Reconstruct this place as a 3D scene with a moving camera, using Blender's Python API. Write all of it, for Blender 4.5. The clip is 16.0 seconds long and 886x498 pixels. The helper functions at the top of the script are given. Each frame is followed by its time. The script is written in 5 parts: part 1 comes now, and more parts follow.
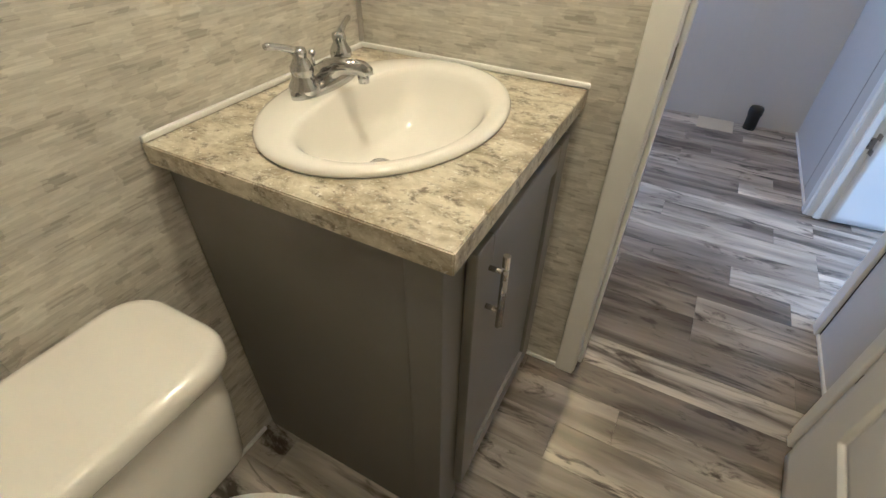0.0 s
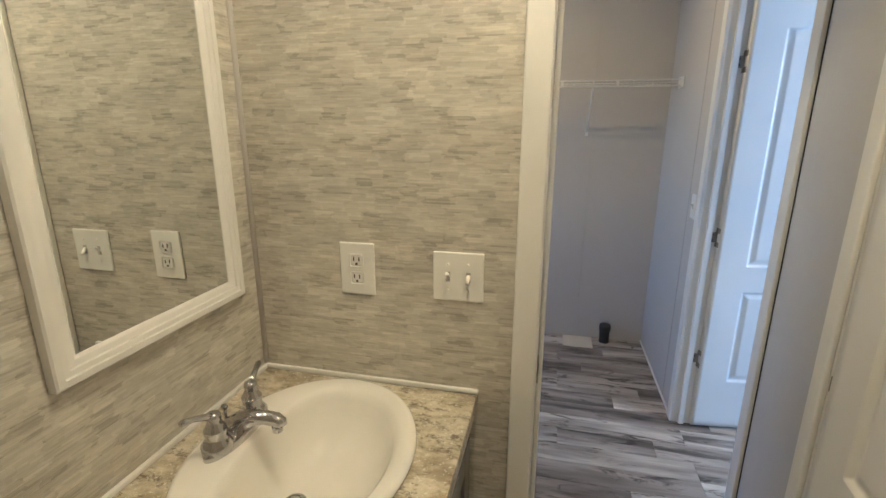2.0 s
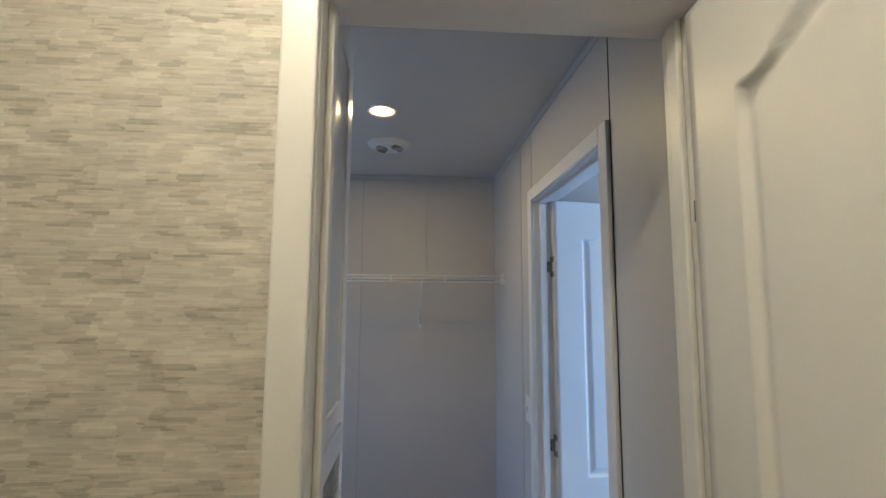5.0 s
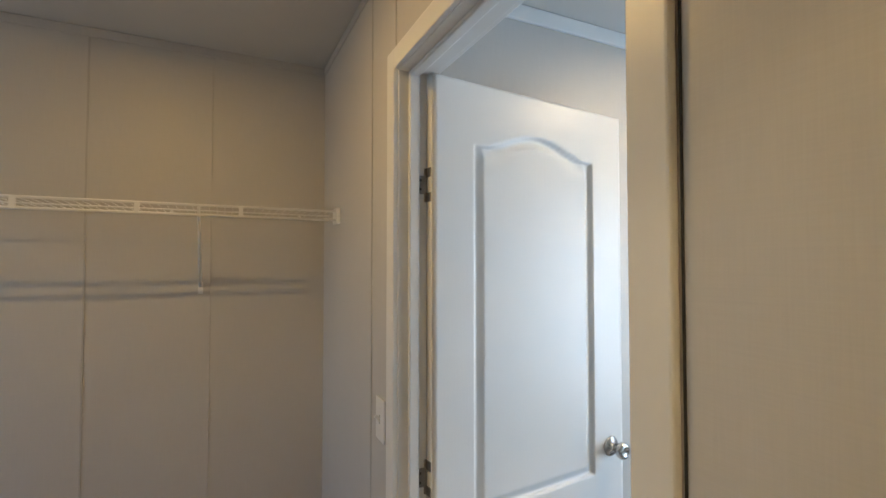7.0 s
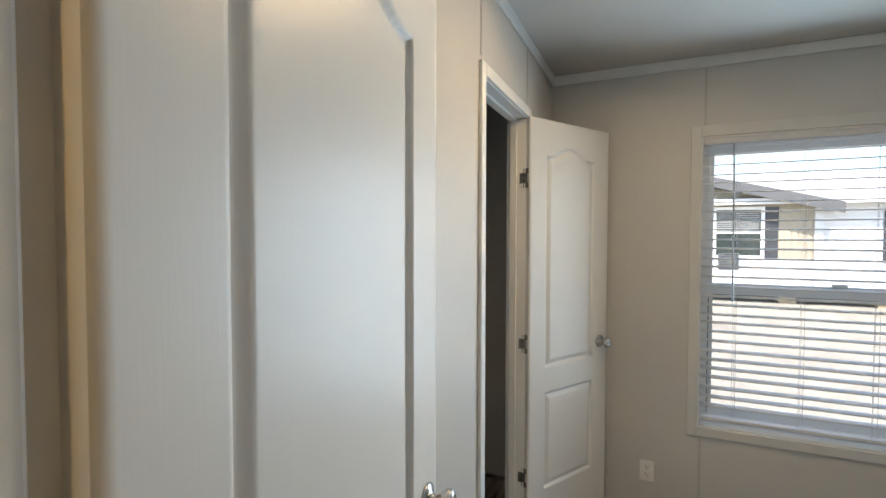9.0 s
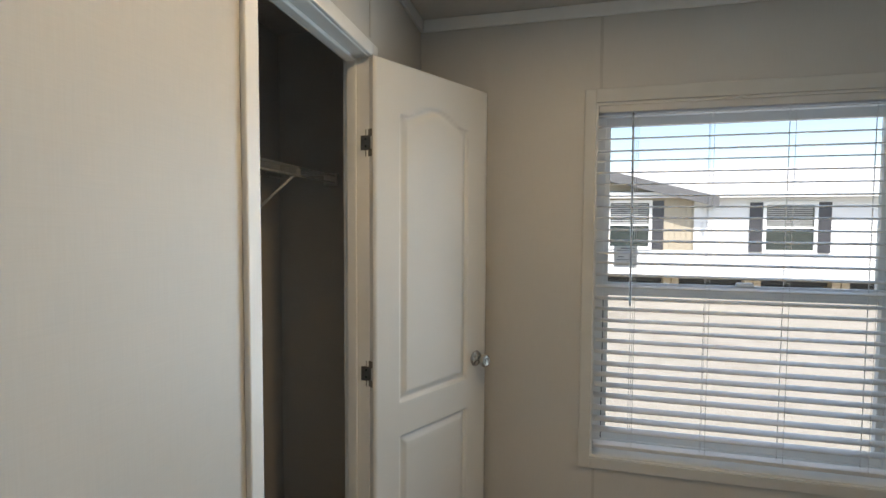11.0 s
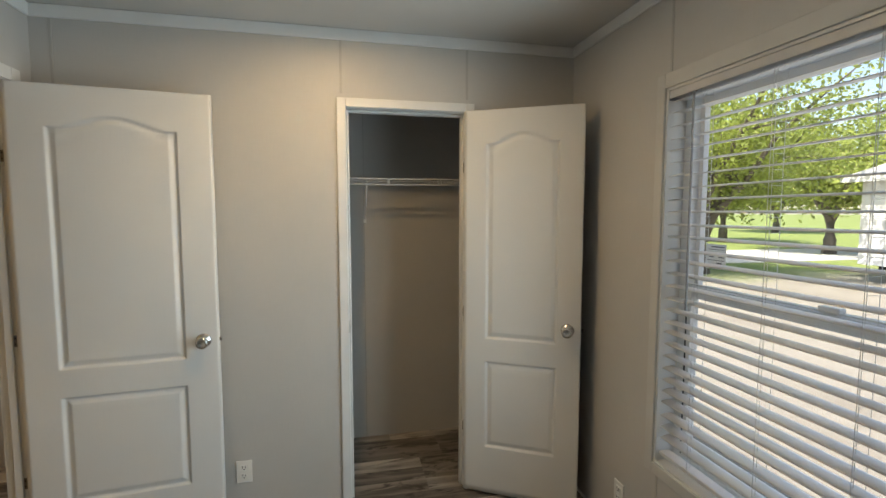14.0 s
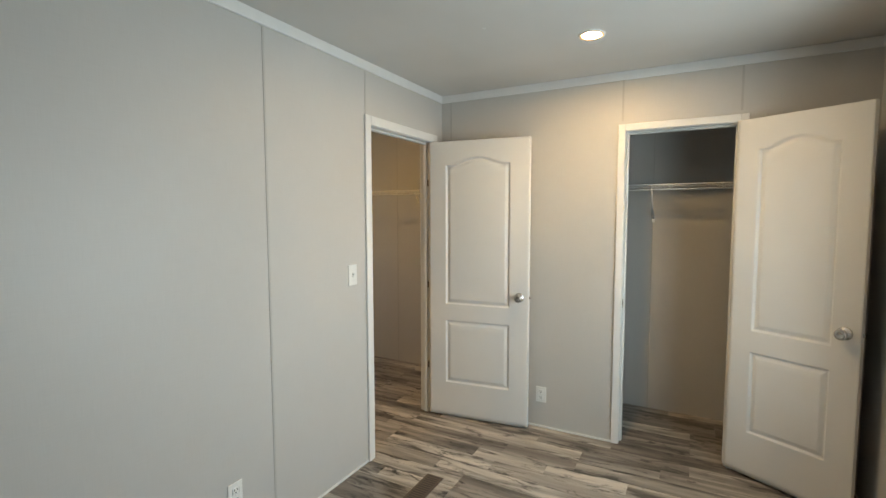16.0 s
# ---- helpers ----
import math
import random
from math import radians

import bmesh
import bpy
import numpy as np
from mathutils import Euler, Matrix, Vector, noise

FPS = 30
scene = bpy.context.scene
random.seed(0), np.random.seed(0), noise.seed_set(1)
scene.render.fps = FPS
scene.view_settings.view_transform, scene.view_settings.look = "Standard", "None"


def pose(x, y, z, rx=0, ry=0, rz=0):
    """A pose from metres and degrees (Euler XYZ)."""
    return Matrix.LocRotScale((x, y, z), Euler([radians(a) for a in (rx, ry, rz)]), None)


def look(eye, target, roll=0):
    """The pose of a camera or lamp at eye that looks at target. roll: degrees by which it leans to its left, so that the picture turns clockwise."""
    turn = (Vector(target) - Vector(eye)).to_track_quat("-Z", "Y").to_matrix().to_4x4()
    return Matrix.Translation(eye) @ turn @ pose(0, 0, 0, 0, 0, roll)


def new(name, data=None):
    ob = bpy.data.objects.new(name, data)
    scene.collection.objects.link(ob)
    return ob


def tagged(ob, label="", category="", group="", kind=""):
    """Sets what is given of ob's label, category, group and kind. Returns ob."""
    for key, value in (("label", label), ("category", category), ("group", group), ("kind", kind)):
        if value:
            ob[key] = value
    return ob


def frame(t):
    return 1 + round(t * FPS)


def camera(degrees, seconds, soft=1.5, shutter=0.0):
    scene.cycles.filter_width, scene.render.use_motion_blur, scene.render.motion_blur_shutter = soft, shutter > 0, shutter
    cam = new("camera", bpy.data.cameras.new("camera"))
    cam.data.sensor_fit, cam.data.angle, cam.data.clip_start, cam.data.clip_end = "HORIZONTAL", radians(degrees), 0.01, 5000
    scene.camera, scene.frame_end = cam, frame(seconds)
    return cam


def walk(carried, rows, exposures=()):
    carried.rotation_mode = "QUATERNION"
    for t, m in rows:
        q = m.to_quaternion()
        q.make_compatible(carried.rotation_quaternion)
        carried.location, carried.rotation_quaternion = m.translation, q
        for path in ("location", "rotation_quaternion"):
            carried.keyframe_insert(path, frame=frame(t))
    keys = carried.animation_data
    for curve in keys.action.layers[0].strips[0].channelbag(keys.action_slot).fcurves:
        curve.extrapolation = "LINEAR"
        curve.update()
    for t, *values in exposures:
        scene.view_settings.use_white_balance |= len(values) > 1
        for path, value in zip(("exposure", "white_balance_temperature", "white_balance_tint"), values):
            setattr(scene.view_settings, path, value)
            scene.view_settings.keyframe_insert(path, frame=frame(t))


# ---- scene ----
cam = camera(87.1, 16.0)
PATH = [
    (0, (0.442, 0.43, 1.21), (-0.279, 1.792, -0.065), 0.8),
    (0.5, (0.395, 0.428, 1.261), (-0.209, 1.969, 0.138), 0.4),
    (1, (0.387, 0.419, 1.326), (-0.124, 2.102, 0.374), 0.2),
    (1.5, (0.394, 0.416, 1.406), (-0.063, 2.215, 0.66), -0.0),
    (2, (0.405, 0.419, 1.476), (-0.037, 2.302, 0.964), 0.1),
    (2.5, (0.442, 0.44, 1.519), (0.012, 2.377, 1.263), -0.2),
    (3, (0.484, 0.458, 1.587), (0.094, 2.42, 1.566), 0.1),
    (3.2, (0.498, 0.472, 1.611), (0.141, 2.44, 1.669), 0.0),
    (5.5, (0.557, 0.860, 1.549), (0.843, 2.828, 1.776), 0.5),
    (6, (0.598, 1.053, 1.502), (1.033, 2.996, 1.691), 0.4),
    (6.5, (0.573, 1.343, 1.505), (1.222, 3.23, 1.637), 0.1),
    (7, (0.667, 1.617, 1.533), (1.53, 3.42, 1.592), 0.0),
    (7.5, (0.735, 1.872, 1.522), (1.829, 3.546, 1.534), -0.0),
    (8, (0.772, 2.102, 1.492), (2.115, 3.583, 1.479), -0.4),
    (8.5, (0.827, 2.263, 1.476), (2.421, 3.47, 1.438), -0.3),
    (9, (0.967, 2.355, 1.485), (2.792, 3.171, 1.424), 0.1),
    (9.5, (1.129, 2.373, 1.448), (3.09, 2.758, 1.386), 0.1),
    (11.8, (1.86, 2.076, 1.538), (3.739, 2.735, 1.352), 0.7),
    (12, (1.906, 1.982, 1.556), (3.726, 2.784, 1.345), 0.6),
    (12.5, (2.066, 1.596, 1.53), (3.593, 2.876, 1.363), 0.4),
    (13, (2.163, 1.215, 1.501), (3.342, 2.823, 1.348), 0.1),
    (13.5, (2.316, 0.857, 1.514), (3.112, 2.685, 1.354), 0.2),
    (14, (2.447, 0.519, 1.511), (2.876, 2.466, 1.354), -0.0),
    (14.5, (2.536, 0.198, 1.498), (2.599, 2.191, 1.345), -0.1),
    (15, (2.709, 0.005, 1.516), (2.402, 1.976, 1.362), -0.1),
    (15.5, (2.86, -0.139, 1.478), (2.223, 1.751, 1.326), -0.1),
    (16, (2.877, -0.27, 1.502), (1.932, 1.486, 1.356), -0.1),
]
walk(cam, [(t, look(eye, target, roll)) for t, eye, target, roll in PATH],
     [(0, 3.2, 4400, 10), (0.5, 3.04, 4550, 10), (1.0, 2.92, 4600, 10), (2.0, 2.68, 4600, 10), (3.2, 2.3, 4350, 10), (5.5, 2.2, 4450, 10), (6.0, 2.42, 4700, 10), (6.5, 2.56, 5150, 10), (7.0, 2.34, 5850, 10), (7.5, 2.18, 6200, 10), (8.0, 2.16, 6450, 10), (9.0, 1.92, 6600, 10), (9.6, 1.62, 6450, 10), (12.0, 1.62, 7050, 10), (13.5, 1.62, 7200, 10), (15.0, 1.74, 7500, 10), (16.0, 2.08, 7550, 10)])

# ---- world, sun, exposure ----
world = bpy.data.worlds.new("world")
scene.world = world
world.use_nodes = True
wn = world.node_tree.nodes
sky = wn.new("ShaderNodeTexSky")
sky.sky_type, sky.sun_disc = "NISHITA", False
sky.sun_elevation, sky.sun_rotation = radians(58), radians(-115)
world.node_tree.links.new(sky.outputs[0], wn["Background"].inputs[0])
wn["Background"].inputs[1].default_value = 0.10
sun = new("sun", bpy.data.lights.new("sun", "SUN"))
sun.data.energy, sun.data.angle, sun.data.color = 3.0, radians(0.5), (1.0, 0.97, 0.92)
sun.matrix_world = look((-20, -9, 36), (0, 0, 0))

skylight = new("window_skylight", bpy.data.lights.new("window_skylight", "AREA"))
skylight.data.shape, skylight.data.size, skylight.data.size_y = "RECTANGLE", 1.46, 1.13
skylight.data.energy, skylight.data.color = 7.0, (0.60, 0.82, 1.0)
skylight.data.spread = radians(156)
skylight.matrix_world = pose(3.684, 1.5375, 1.235, 0, 90, 0)

blind_sky = new("blind_skylight", bpy.data.lights.new("blind_skylight", "AREA"))
blind_sky.data.shape, blind_sky.data.size, blind_sky.data.size_y = "RECTANGLE", 1.44, 1.11
blind_sky.data.energy, blind_sky.data.color = 0.9, (0.60, 0.78, 1.0)
blind_sky.matrix_world = pose(3.757, 1.5375, 1.235, 0, 90, 0)

# added lamp at an unseen west opening, for cool light along the hall
hall_fill = new("hall_fill_daylight", bpy.data.lights.new("hall_fill_daylight", "AREA"))
hall_fill.data.shape, hall_fill.data.size, hall_fill.data.size_y = "RECTANGLE", 1.06, 0.86
hall_fill.data.energy, hall_fill.data.color = 0.35, (0.60, 0.84, 1.0)
hall_fill.matrix_world = pose(-1.655, 2.95, 1.45, 0, -90, 0)

LAMP = (1.0, 0.705, 0.37)
WARM = (1.0, 0.60, 0.18)
BATH = (1.0, 0.68, 0.30)


# ---- materials ----
def material(name, colour=(0.8, 0.8, 0.8), rough=0.5, metal=0.0):
    m = bpy.data.materials.new(name)
    m.use_nodes = True
    b = m.node_tree.nodes["Principled BSDF"]
    b.inputs["Base Color"].default_value = (*colour, 1)
    b.inputs["Roughness"].default_value = rough
    b.inputs["Metallic"].default_value = metal
    return m


def node(m, kind, **values):
    n = m.node_tree.nodes.new(kind)
    for key, value in values.items():
        n.inputs[key.replace("_", " ")].default_value = value
    return n


def link(m, a, b):
    m.node_tree.links.new(a, b)


def bsdf(m):
    return m.node_tree.nodes["Principled BSDF"]


def place(m, scale=(1, 1, 1), local=False):
    """Coordinates in metres, stretched by scale."""
    if local:
        src = node(m, "ShaderNodeTexCoord").outputs["Object"]
    else:
        src = node(m, "ShaderNodeNewGeometry").outputs["Position"]
    mp = node(m, "ShaderNodeMapping")
    mp.inputs["Scale"].default_value = scale
    link(m, src, mp.inputs["Vector"])
    return mp.outputs["Vector"]


def noise_of(m, vec, scale, detail=4.0, rough=0.55, warp=0.0):
    n = node(m, "ShaderNodeTexNoise", Scale=scale, Detail=detail, Roughness=rough, Distortion=warp)
    link(m, vec, n.inputs["Vector"])
    return n.outputs["Fac"]


def ramp(m, fac, stops):
    r = node(m, "ShaderNodeValToRGB")
    e = r.color_ramp.elements
    while len(e) < len(stops):
        e.new(0.5)
    for k, (at, col) in enumerate(stops):
        e[k].position, e[k].color = at, (*col, 1)
    link(m, fac, r.inputs["Fac"])
    return r.outputs["Color"]


def mix(m, fac, a, b, mode="MIX"):
    n = m.node_tree.nodes.new("ShaderNodeMix")
    n.data_type, n.blend_type = "RGBA", mode
    for sock, v in ((n.inputs[0], fac), (n.inputs[6], a), (n.inputs[7], b)):
        if isinstance(v, (int, float)):
            sock.default_value = v
        elif isinstance(v, tuple):
            sock.default_value = (*v, 1)
        else:
            link(m, v, sock)
    return n.outputs[2]


def bump(m, height, strength, distance=0.002):
    n = node(m, "ShaderNodeBump", Strength=strength, Distance=distance)
    link(m, height, n.inputs["Height"])
    link(m, n.outputs["Normal"], bsdf(m).inputs["Normal"])


def varied(name, a, b, rough, scale=6.0, stretch=(1, 1, 1), grain=0.0, grain_scale=300.0, rvar=0.08, metal=0.0):
    """A paint or plastic with blotches at one scale and fine grain at another."""
    m = material(name, a, rough, metal)
    f = noise_of(m, place(m), scale, 3.0)
    link(m, ramp(m, f, [(0.3, a), (0.7, b)]), bsdf(m).inputs["Base Color"])
    r = node(m, "ShaderNodeMapRange")
    r.inputs["To Min"].default_value, r.inputs["To Max"].default_value = max(0.02, rough - rvar), rough + rvar
    link(m, f, r.inputs["Value"])
    link(m, r.outputs[0], bsdf(m).inputs["Roughness"])
    if grain:
        bump(m, noise_of(m, place(m, stretch), grain_scale, 2.0), grain, 0.0008)
    return m


def wall_uv(m, su, sv):
    """Coordinates along an upright wall: run and height."""
    g = node(m, "ShaderNodeNewGeometry")
    s = node(m, "ShaderNodeSeparateXYZ")
    link(m, g.outputs["Position"], s.inputs[0])
    add = node(m, "ShaderNodeMath")
    link(m, s.outputs[0], add.inputs[0])
    link(m, s.outputs[1], add.inputs[1])
    c = node(m, "ShaderNodeCombineXYZ")
    link(m, add.outputs[0], c.inputs[0])
    link(m, s.outputs[2], c.inputs[1])
    mp = node(m, "ShaderNodeMapping")
    mp.inputs["Scale"].default_value = (su, sv, 1)
    link(m, c.outputs[0], mp.inputs["Vector"])
    return mp.outputs["Vector"]


def math_node(m, op, a, b=None):
    n = node(m, "ShaderNodeMath")
    n.operation = op
    for sock, v in zip(n.inputs, (a, b)):
        if v is None:
            continue
        if isinstance(v, (int, float)):
            sock.default_value = v
        else:
            link(m, v, sock)
    return n.outputs[0]


def make_wallpaper():
    """Printed stacked strips: ragged courses of short pieces, each with its own grey."""
    m = material("stacked_wallpaper", (0.5, 0.47, 0.42), 0.62)
    sep = node(m, "ShaderNodeSeparateXYZ")
    link(m, wall_uv(m, 1, 1), sep.inputs[0])
    v = sep.outputs[1]
    ragged = noise_of(m, wall_uv(m, 26, 90), 1.0, 2.0)
    u = math_node(m, "ADD", sep.outputs[0], math_node(m, "MULTIPLY", ragged, 0.035))

    def strips(length, course, seed):
        row = math_node(m, "FLOOR", math_node(m, "ADD", math_node(m, "DIVIDE", v, course), seed))
        shift = node(m, "ShaderNodeTexWhiteNoise")
        shift.noise_dimensions = "1D"
        link(m, row, shift.inputs["W"])
        cell = math_node(m, "FLOOR", math_node(m, "ADD", math_node(m, "DIVIDE", u, length), math_node(m, "MULTIPLY", shift.outputs["Value"], 17.0)))
        c = node(m, "ShaderNodeCombineXYZ")
        link(m, cell, c.inputs[0])
        link(m, row, c.inputs[1])
        w = node(m, "ShaderNodeTexWhiteNoise")
        w.noise_dimensions = "2D"
        link(m, c.outputs[0], w.inputs["Vector"])
        return w.outputs["Value"]

    tall = strips(0.057, 0.0190, 3.3)
    mid = strips(0.039, 0.0088, 8.1)
    thin = strips(0.030, 0.0037, 1.7)
    fine = noise_of(m, wall_uv(m, 30, 620), 1.0, 3.0, 0.6)
    grey = math_node(m, "MULTIPLY", tall, 0.34)
    grey = math_node(m, "ADD", grey, math_node(m, "MULTIPLY", mid, 0.36))
    grey = math_node(m, "ADD", grey, math_node(m, "MULTIPLY", thin, 0.30))
    col = ramp(m, grey, [(0.12, (0.37, 0.35, 0.305)), (0.34, (0.51, 0.485, 0.43)), (0.62, (0.60, 0.574, 0.512)), (0.88, (0.69, 0.665, 0.60))])
    col = mix(m, 0.35, col, ramp(m, fine, [(0.30, (0.62, 0.61, 0.59)), (0.48, (1.0, 1.0, 1.0)), (0.72, (1.12, 1.12, 1.11))]), "MULTIPLY")
    wear = noise_of(m, wall_uv(m, 7, 16), 1.0, 3.0)
    col = mix(m, 1.0, col, ramp(m, wear, [(0.32, (0.90, 0.90, 0.90)), (0.6, (1.03, 1.02, 1.0))]), "MULTIPLY")
    link(m, col, bsdf(m).inputs["Base Color"])
    bump(m, math_node(m, "ADD", math_node(m, "MULTIPLY", grey, 0.6), math_node(m, "MULTIPLY", fine, 0.4)), 0.35, 0.0012)
    return m


def make_linen(name, a, b, rough=0.45):
    """Vinyl wall panel with a faint woven print."""
    m = material(name, a, rough)
    weft = noise_of(m, wall_uv(m, 12, 420), 1.0, 2.0)
    warp = noise_of(m, wall_uv(m, 420, 12), 1.0, 2.0)
    both = node(m, "ShaderNodeMath")
    link(m, weft, both.inputs[0])
    link(m, warp, both.inputs[1])
    half = node(m, "ShaderNodeMath")
    half.operation = "MULTIPLY"
    half.inputs[1].default_value = 0.5
    link(m, both.outputs[0], half.inputs[0])
    col = ramp(m, half.outputs[0], [(0.30, a), (0.70, b)])
    big = noise_of(m, place(m), 1.6, 3.0)
    col = mix(m, 1.0, col, ramp(m, big, [(0.3, (0.95, 0.95, 0.95)), (0.7, (1, 1, 1))]), "MULTIPLY")
    link(m, col, bsdf(m).inputs["Base Color"])
    bump(m, half.outputs[0], 0.10, 0.0006)
    return m


def make_planks():
    m = material("vinyl_plank", (0.3, 0.26, 0.22), 0.34)
    rnd = node(m, "ShaderNodeObjectInfo").outputs["Random"]
    g = node(m, "ShaderNodeNewGeometry").outputs["Position"]
    off = node(m, "ShaderNodeCombineXYZ")
    k = node(m, "ShaderNodeMath")
    k.operation = "MULTIPLY"
    k.inputs[1].default_value = 37.0
    link(m, rnd, k.inputs[0])
    link(m, k.outputs[0], off.inputs[0])
    link(m, k.outputs[0], off.inputs[2])
    ad = node(m, "ShaderNodeVectorMath")
    link(m, g, ad.inputs[0])
    link(m, off.outputs[0], ad.inputs[1])

    def at(sx, sy):
        mp = node(m, "ShaderNodeMapping")
        mp.inputs["Scale"].default_value = (sx, sy, 1)
        link(m, ad.outputs[0], mp.inputs["Vector"])
        return mp.outputs["Vector"]

    tone = ramp(m, rnd, [(0.0, (0.17, 0.145, 0.125)), (0.2, (0.24, 0.21, 0.182)), (0.6, (0.33, 0.295, 0.258)), (1.0, (0.48, 0.44, 0.39))])
    cloud = noise_of(m, at(1.5, 13.0), 1.0, 3.0, 0.5, 0.5)
    col = mix(m, 0.85, tone, ramp(m, cloud, [(0.32, (0.30, 0.27, 0.25)), (0.46, (0.80, 0.79, 0.78)), (0.64, (1.45, 1.43, 1.41))]), "MULTIPLY")
    grain = noise_of(m, at(4.0, 80.0), 1.0, 5.0, 0.65, 0.8)
    col = mix(m, 0.28, col, ramp(m, grain, [(0.32, (0.45, 0.42, 0.40)), (0.50, (1, 1, 1)), (0.68, (1.18, 1.17, 1.16))]), "MULTIPLY")
    streak = noise_of(m, at(2.0, 17.0), 1.0, 5.0, 0.6, 0.7)
    col = mix(m, ramp(m, streak, [(0.34, (0.9, 0.9, 0.9)), (0.45, (0, 0, 0))]), col, (0.065, 0.052, 0.043))
    knot = noise_of(m, at(4.2, 15.0), 1.0, 6.0, 0.68, 0.9)
    col = mix(m, ramp(m, knot, [(0.55, (0, 0, 0)), (0.64, (0.94, 0.94, 0.94))]), col, (0.045, 0.034, 0.028))
    link(m, col, bsdf(m).inputs["Base Color"])
    link(m, ramp(m, grain, [(0.3, (0.38, 0.38, 0.38)), (0.7, (0.26, 0.26, 0.26))]), bsdf(m).inputs["Roughness"])
    bump(m, grain, 0.12, 0.0008)
    return m


def make_laminate():
    m = material("stone_laminate", (0.6, 0.54, 0.45), 0.28)
    p = place(m)
    q = place(m, (1.0, 1.6, 1.6))
    base = ramp(m, noise_of(m, q, 16.0, 8.0, 0.72, 0.3), [(0.36, (0.30, 0.255, 0.17)), (0.46, (0.50, 0.45, 0.335)), (0.57, (0.64, 0.59, 0.47)), (0.72, (0.73, 0.69, 0.58))])
    grey = ramp(m, noise_of(m, q, 9.0, 6.0, 0.66, 0.4), [(0.50, (0, 0, 0)), (0.63, (0.85, 0.85, 0.85))])
    col = mix(m, grey, base, (0.33, 0.275, 0.185))
    dark = ramp(m, noise_of(m, q, 27.0, 7.0, 0.74, 0.3), [(0.53, (0, 0, 0)), (0.63, (0.9, 0.9, 0.9))])
    col = mix(m, dark, col, (0.14, 0.11, 0.072))
    speck = ramp(m, noise_of(m, p, 150.0, 3.0, 0.6), [(0.60, (0, 0, 0)), (0.68, (0.7, 0.7, 0.7))])
    col = mix(m, speck, col, (0.84, 0.82, 0.75))
    link(m, col, bsdf(m).inputs["Base Color"])
    bump(m, noise_of(m, p, 400.0, 2.0), 0.05, 0.0004)
    return m


def make_door_paint():
    m = material("door_paint", (0.78, 0.77, 0.74), 0.38)
    p = place(m, (60, 60, 2.2), local=True)
    g = noise_of(m, p, 3.0, 4.0, 0.6, 0.5)
    link(m, ramp(m, noise_of(m, place(m), 2.0, 3.0), [(0.3, (0.735, 0.725, 0.705)), (0.7, (0.775, 0.765, 0.745))]), bsdf(m).inputs["Base Color"])
    bump(m, g, 0.22, 0.0008)
    return m


def make_glass(name="window_glass"):
    m = material(name, (1, 1, 1), 0.0)
    nt = m.node_tree
    nt.nodes.remove(bsdf(m))
    tr = nt.nodes.new("ShaderNodeBsdfTransparent")
    gl = nt.nodes.new("ShaderNodeBsdfGlossy")
    gl.inputs["Roughness"].default_value = 0.0
    lw = nt.nodes.new("ShaderNodeLayerWeight")
    steep = node(m, "ShaderNodeMath")
    steep.operation, steep.inputs[1].default_value = "POWER", 5.0
    link(m, lw.outputs["Facing"], steep.inputs[0])
    gloss = node(m, "ShaderNodeMath")
    gloss.operation = "MULTIPLY_ADD"
    gloss.inputs[1].default_value, gloss.inputs[2].default_value = 0.6, 0.03
    link(m, steep.outputs[0], gloss.inputs[0])
    ms = nt.nodes.new("ShaderNodeMixShader")
    link(m, gloss.outputs[0], ms.inputs[0])
    link(m, tr.outputs[0], ms.inputs[1])
    link(m, gl.outputs[0], ms.inputs[2])
    link(m, ms.outputs[0], nt.nodes["Material Output"].inputs["Surface"])
    return m


def make_glow(name, colour, strength):
    m = material(name, colour, 0.5)
    bsdf(m).inputs["Emission Color"].default_value = (*colour, 1)
    bsdf(m).inputs["Emission Strength"].default_value = strength
    return m


M_PAPER = make_wallpaper()
M_WALL = make_linen("linen_panel", (0.56, 0.538, 0.508), (0.60, 0.578, 0.548))
M_SEAM = varied("panel_batten", (0.47, 0.45, 0.42), (0.50, 0.48, 0.45), 0.5, 8.0)
M_CEIL = varied("ceiling_board", (0.60, 0.585, 0.56), (0.64, 0.625, 0.60), 0.75, 2.0, grain=0.25, grain_scale=160)
M_TRIM = varied("trim_paint", (0.77, 0.76, 0.735), (0.81, 0.80, 0.78), 0.36, 9.0, grain=0.04)
# darker copy of the trim paint: the window casing's shade is in its colour
M_TRIM_SHADED = varied("trim_paint_shaded", (0.58, 0.57, 0.545), (0.62, 0.61, 0.585), 0.55, 9.0, grain=0.04)
M_DOOR = make_door_paint()
M_PLANK = make_planks()
M_LAM = make_laminate()
M_CAB = varied("cabinet_grey", (0.185, 0.177, 0.166), (0.210, 0.201, 0.188), 0.42, 7.0, grain=0.05)
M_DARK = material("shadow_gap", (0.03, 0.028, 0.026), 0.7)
M_CHINA = varied("white_china", (0.78, 0.755, 0.70), (0.81, 0.785, 0.735), 0.10, 5.0, rvar=0.03)
M_CHROME = varied("chrome", (0.50, 0.50, 0.51), (0.56, 0.56, 0.57), 0.045, 8.0, rvar=0.02, metal=1.0)
M_NICKEL = varied("brushed_nickel", (0.52, 0.50, 0.47), (0.60, 0.58, 0.55), 0.26, 30.0, rvar=0.06, metal=1.0)
M_HINGE = varied("dull_hinge_steel", (0.26, 0.245, 0.225), (0.34, 0.32, 0.295), 0.38, 40.0, metal=1.0)
M_PLATE = varied("white_plastic", (0.80, 0.795, 0.77), (0.83, 0.825, 0.80), 0.30, 12.0)
M_SLOT = material("socket_slot", (0.05, 0.045, 0.04), 0.6)
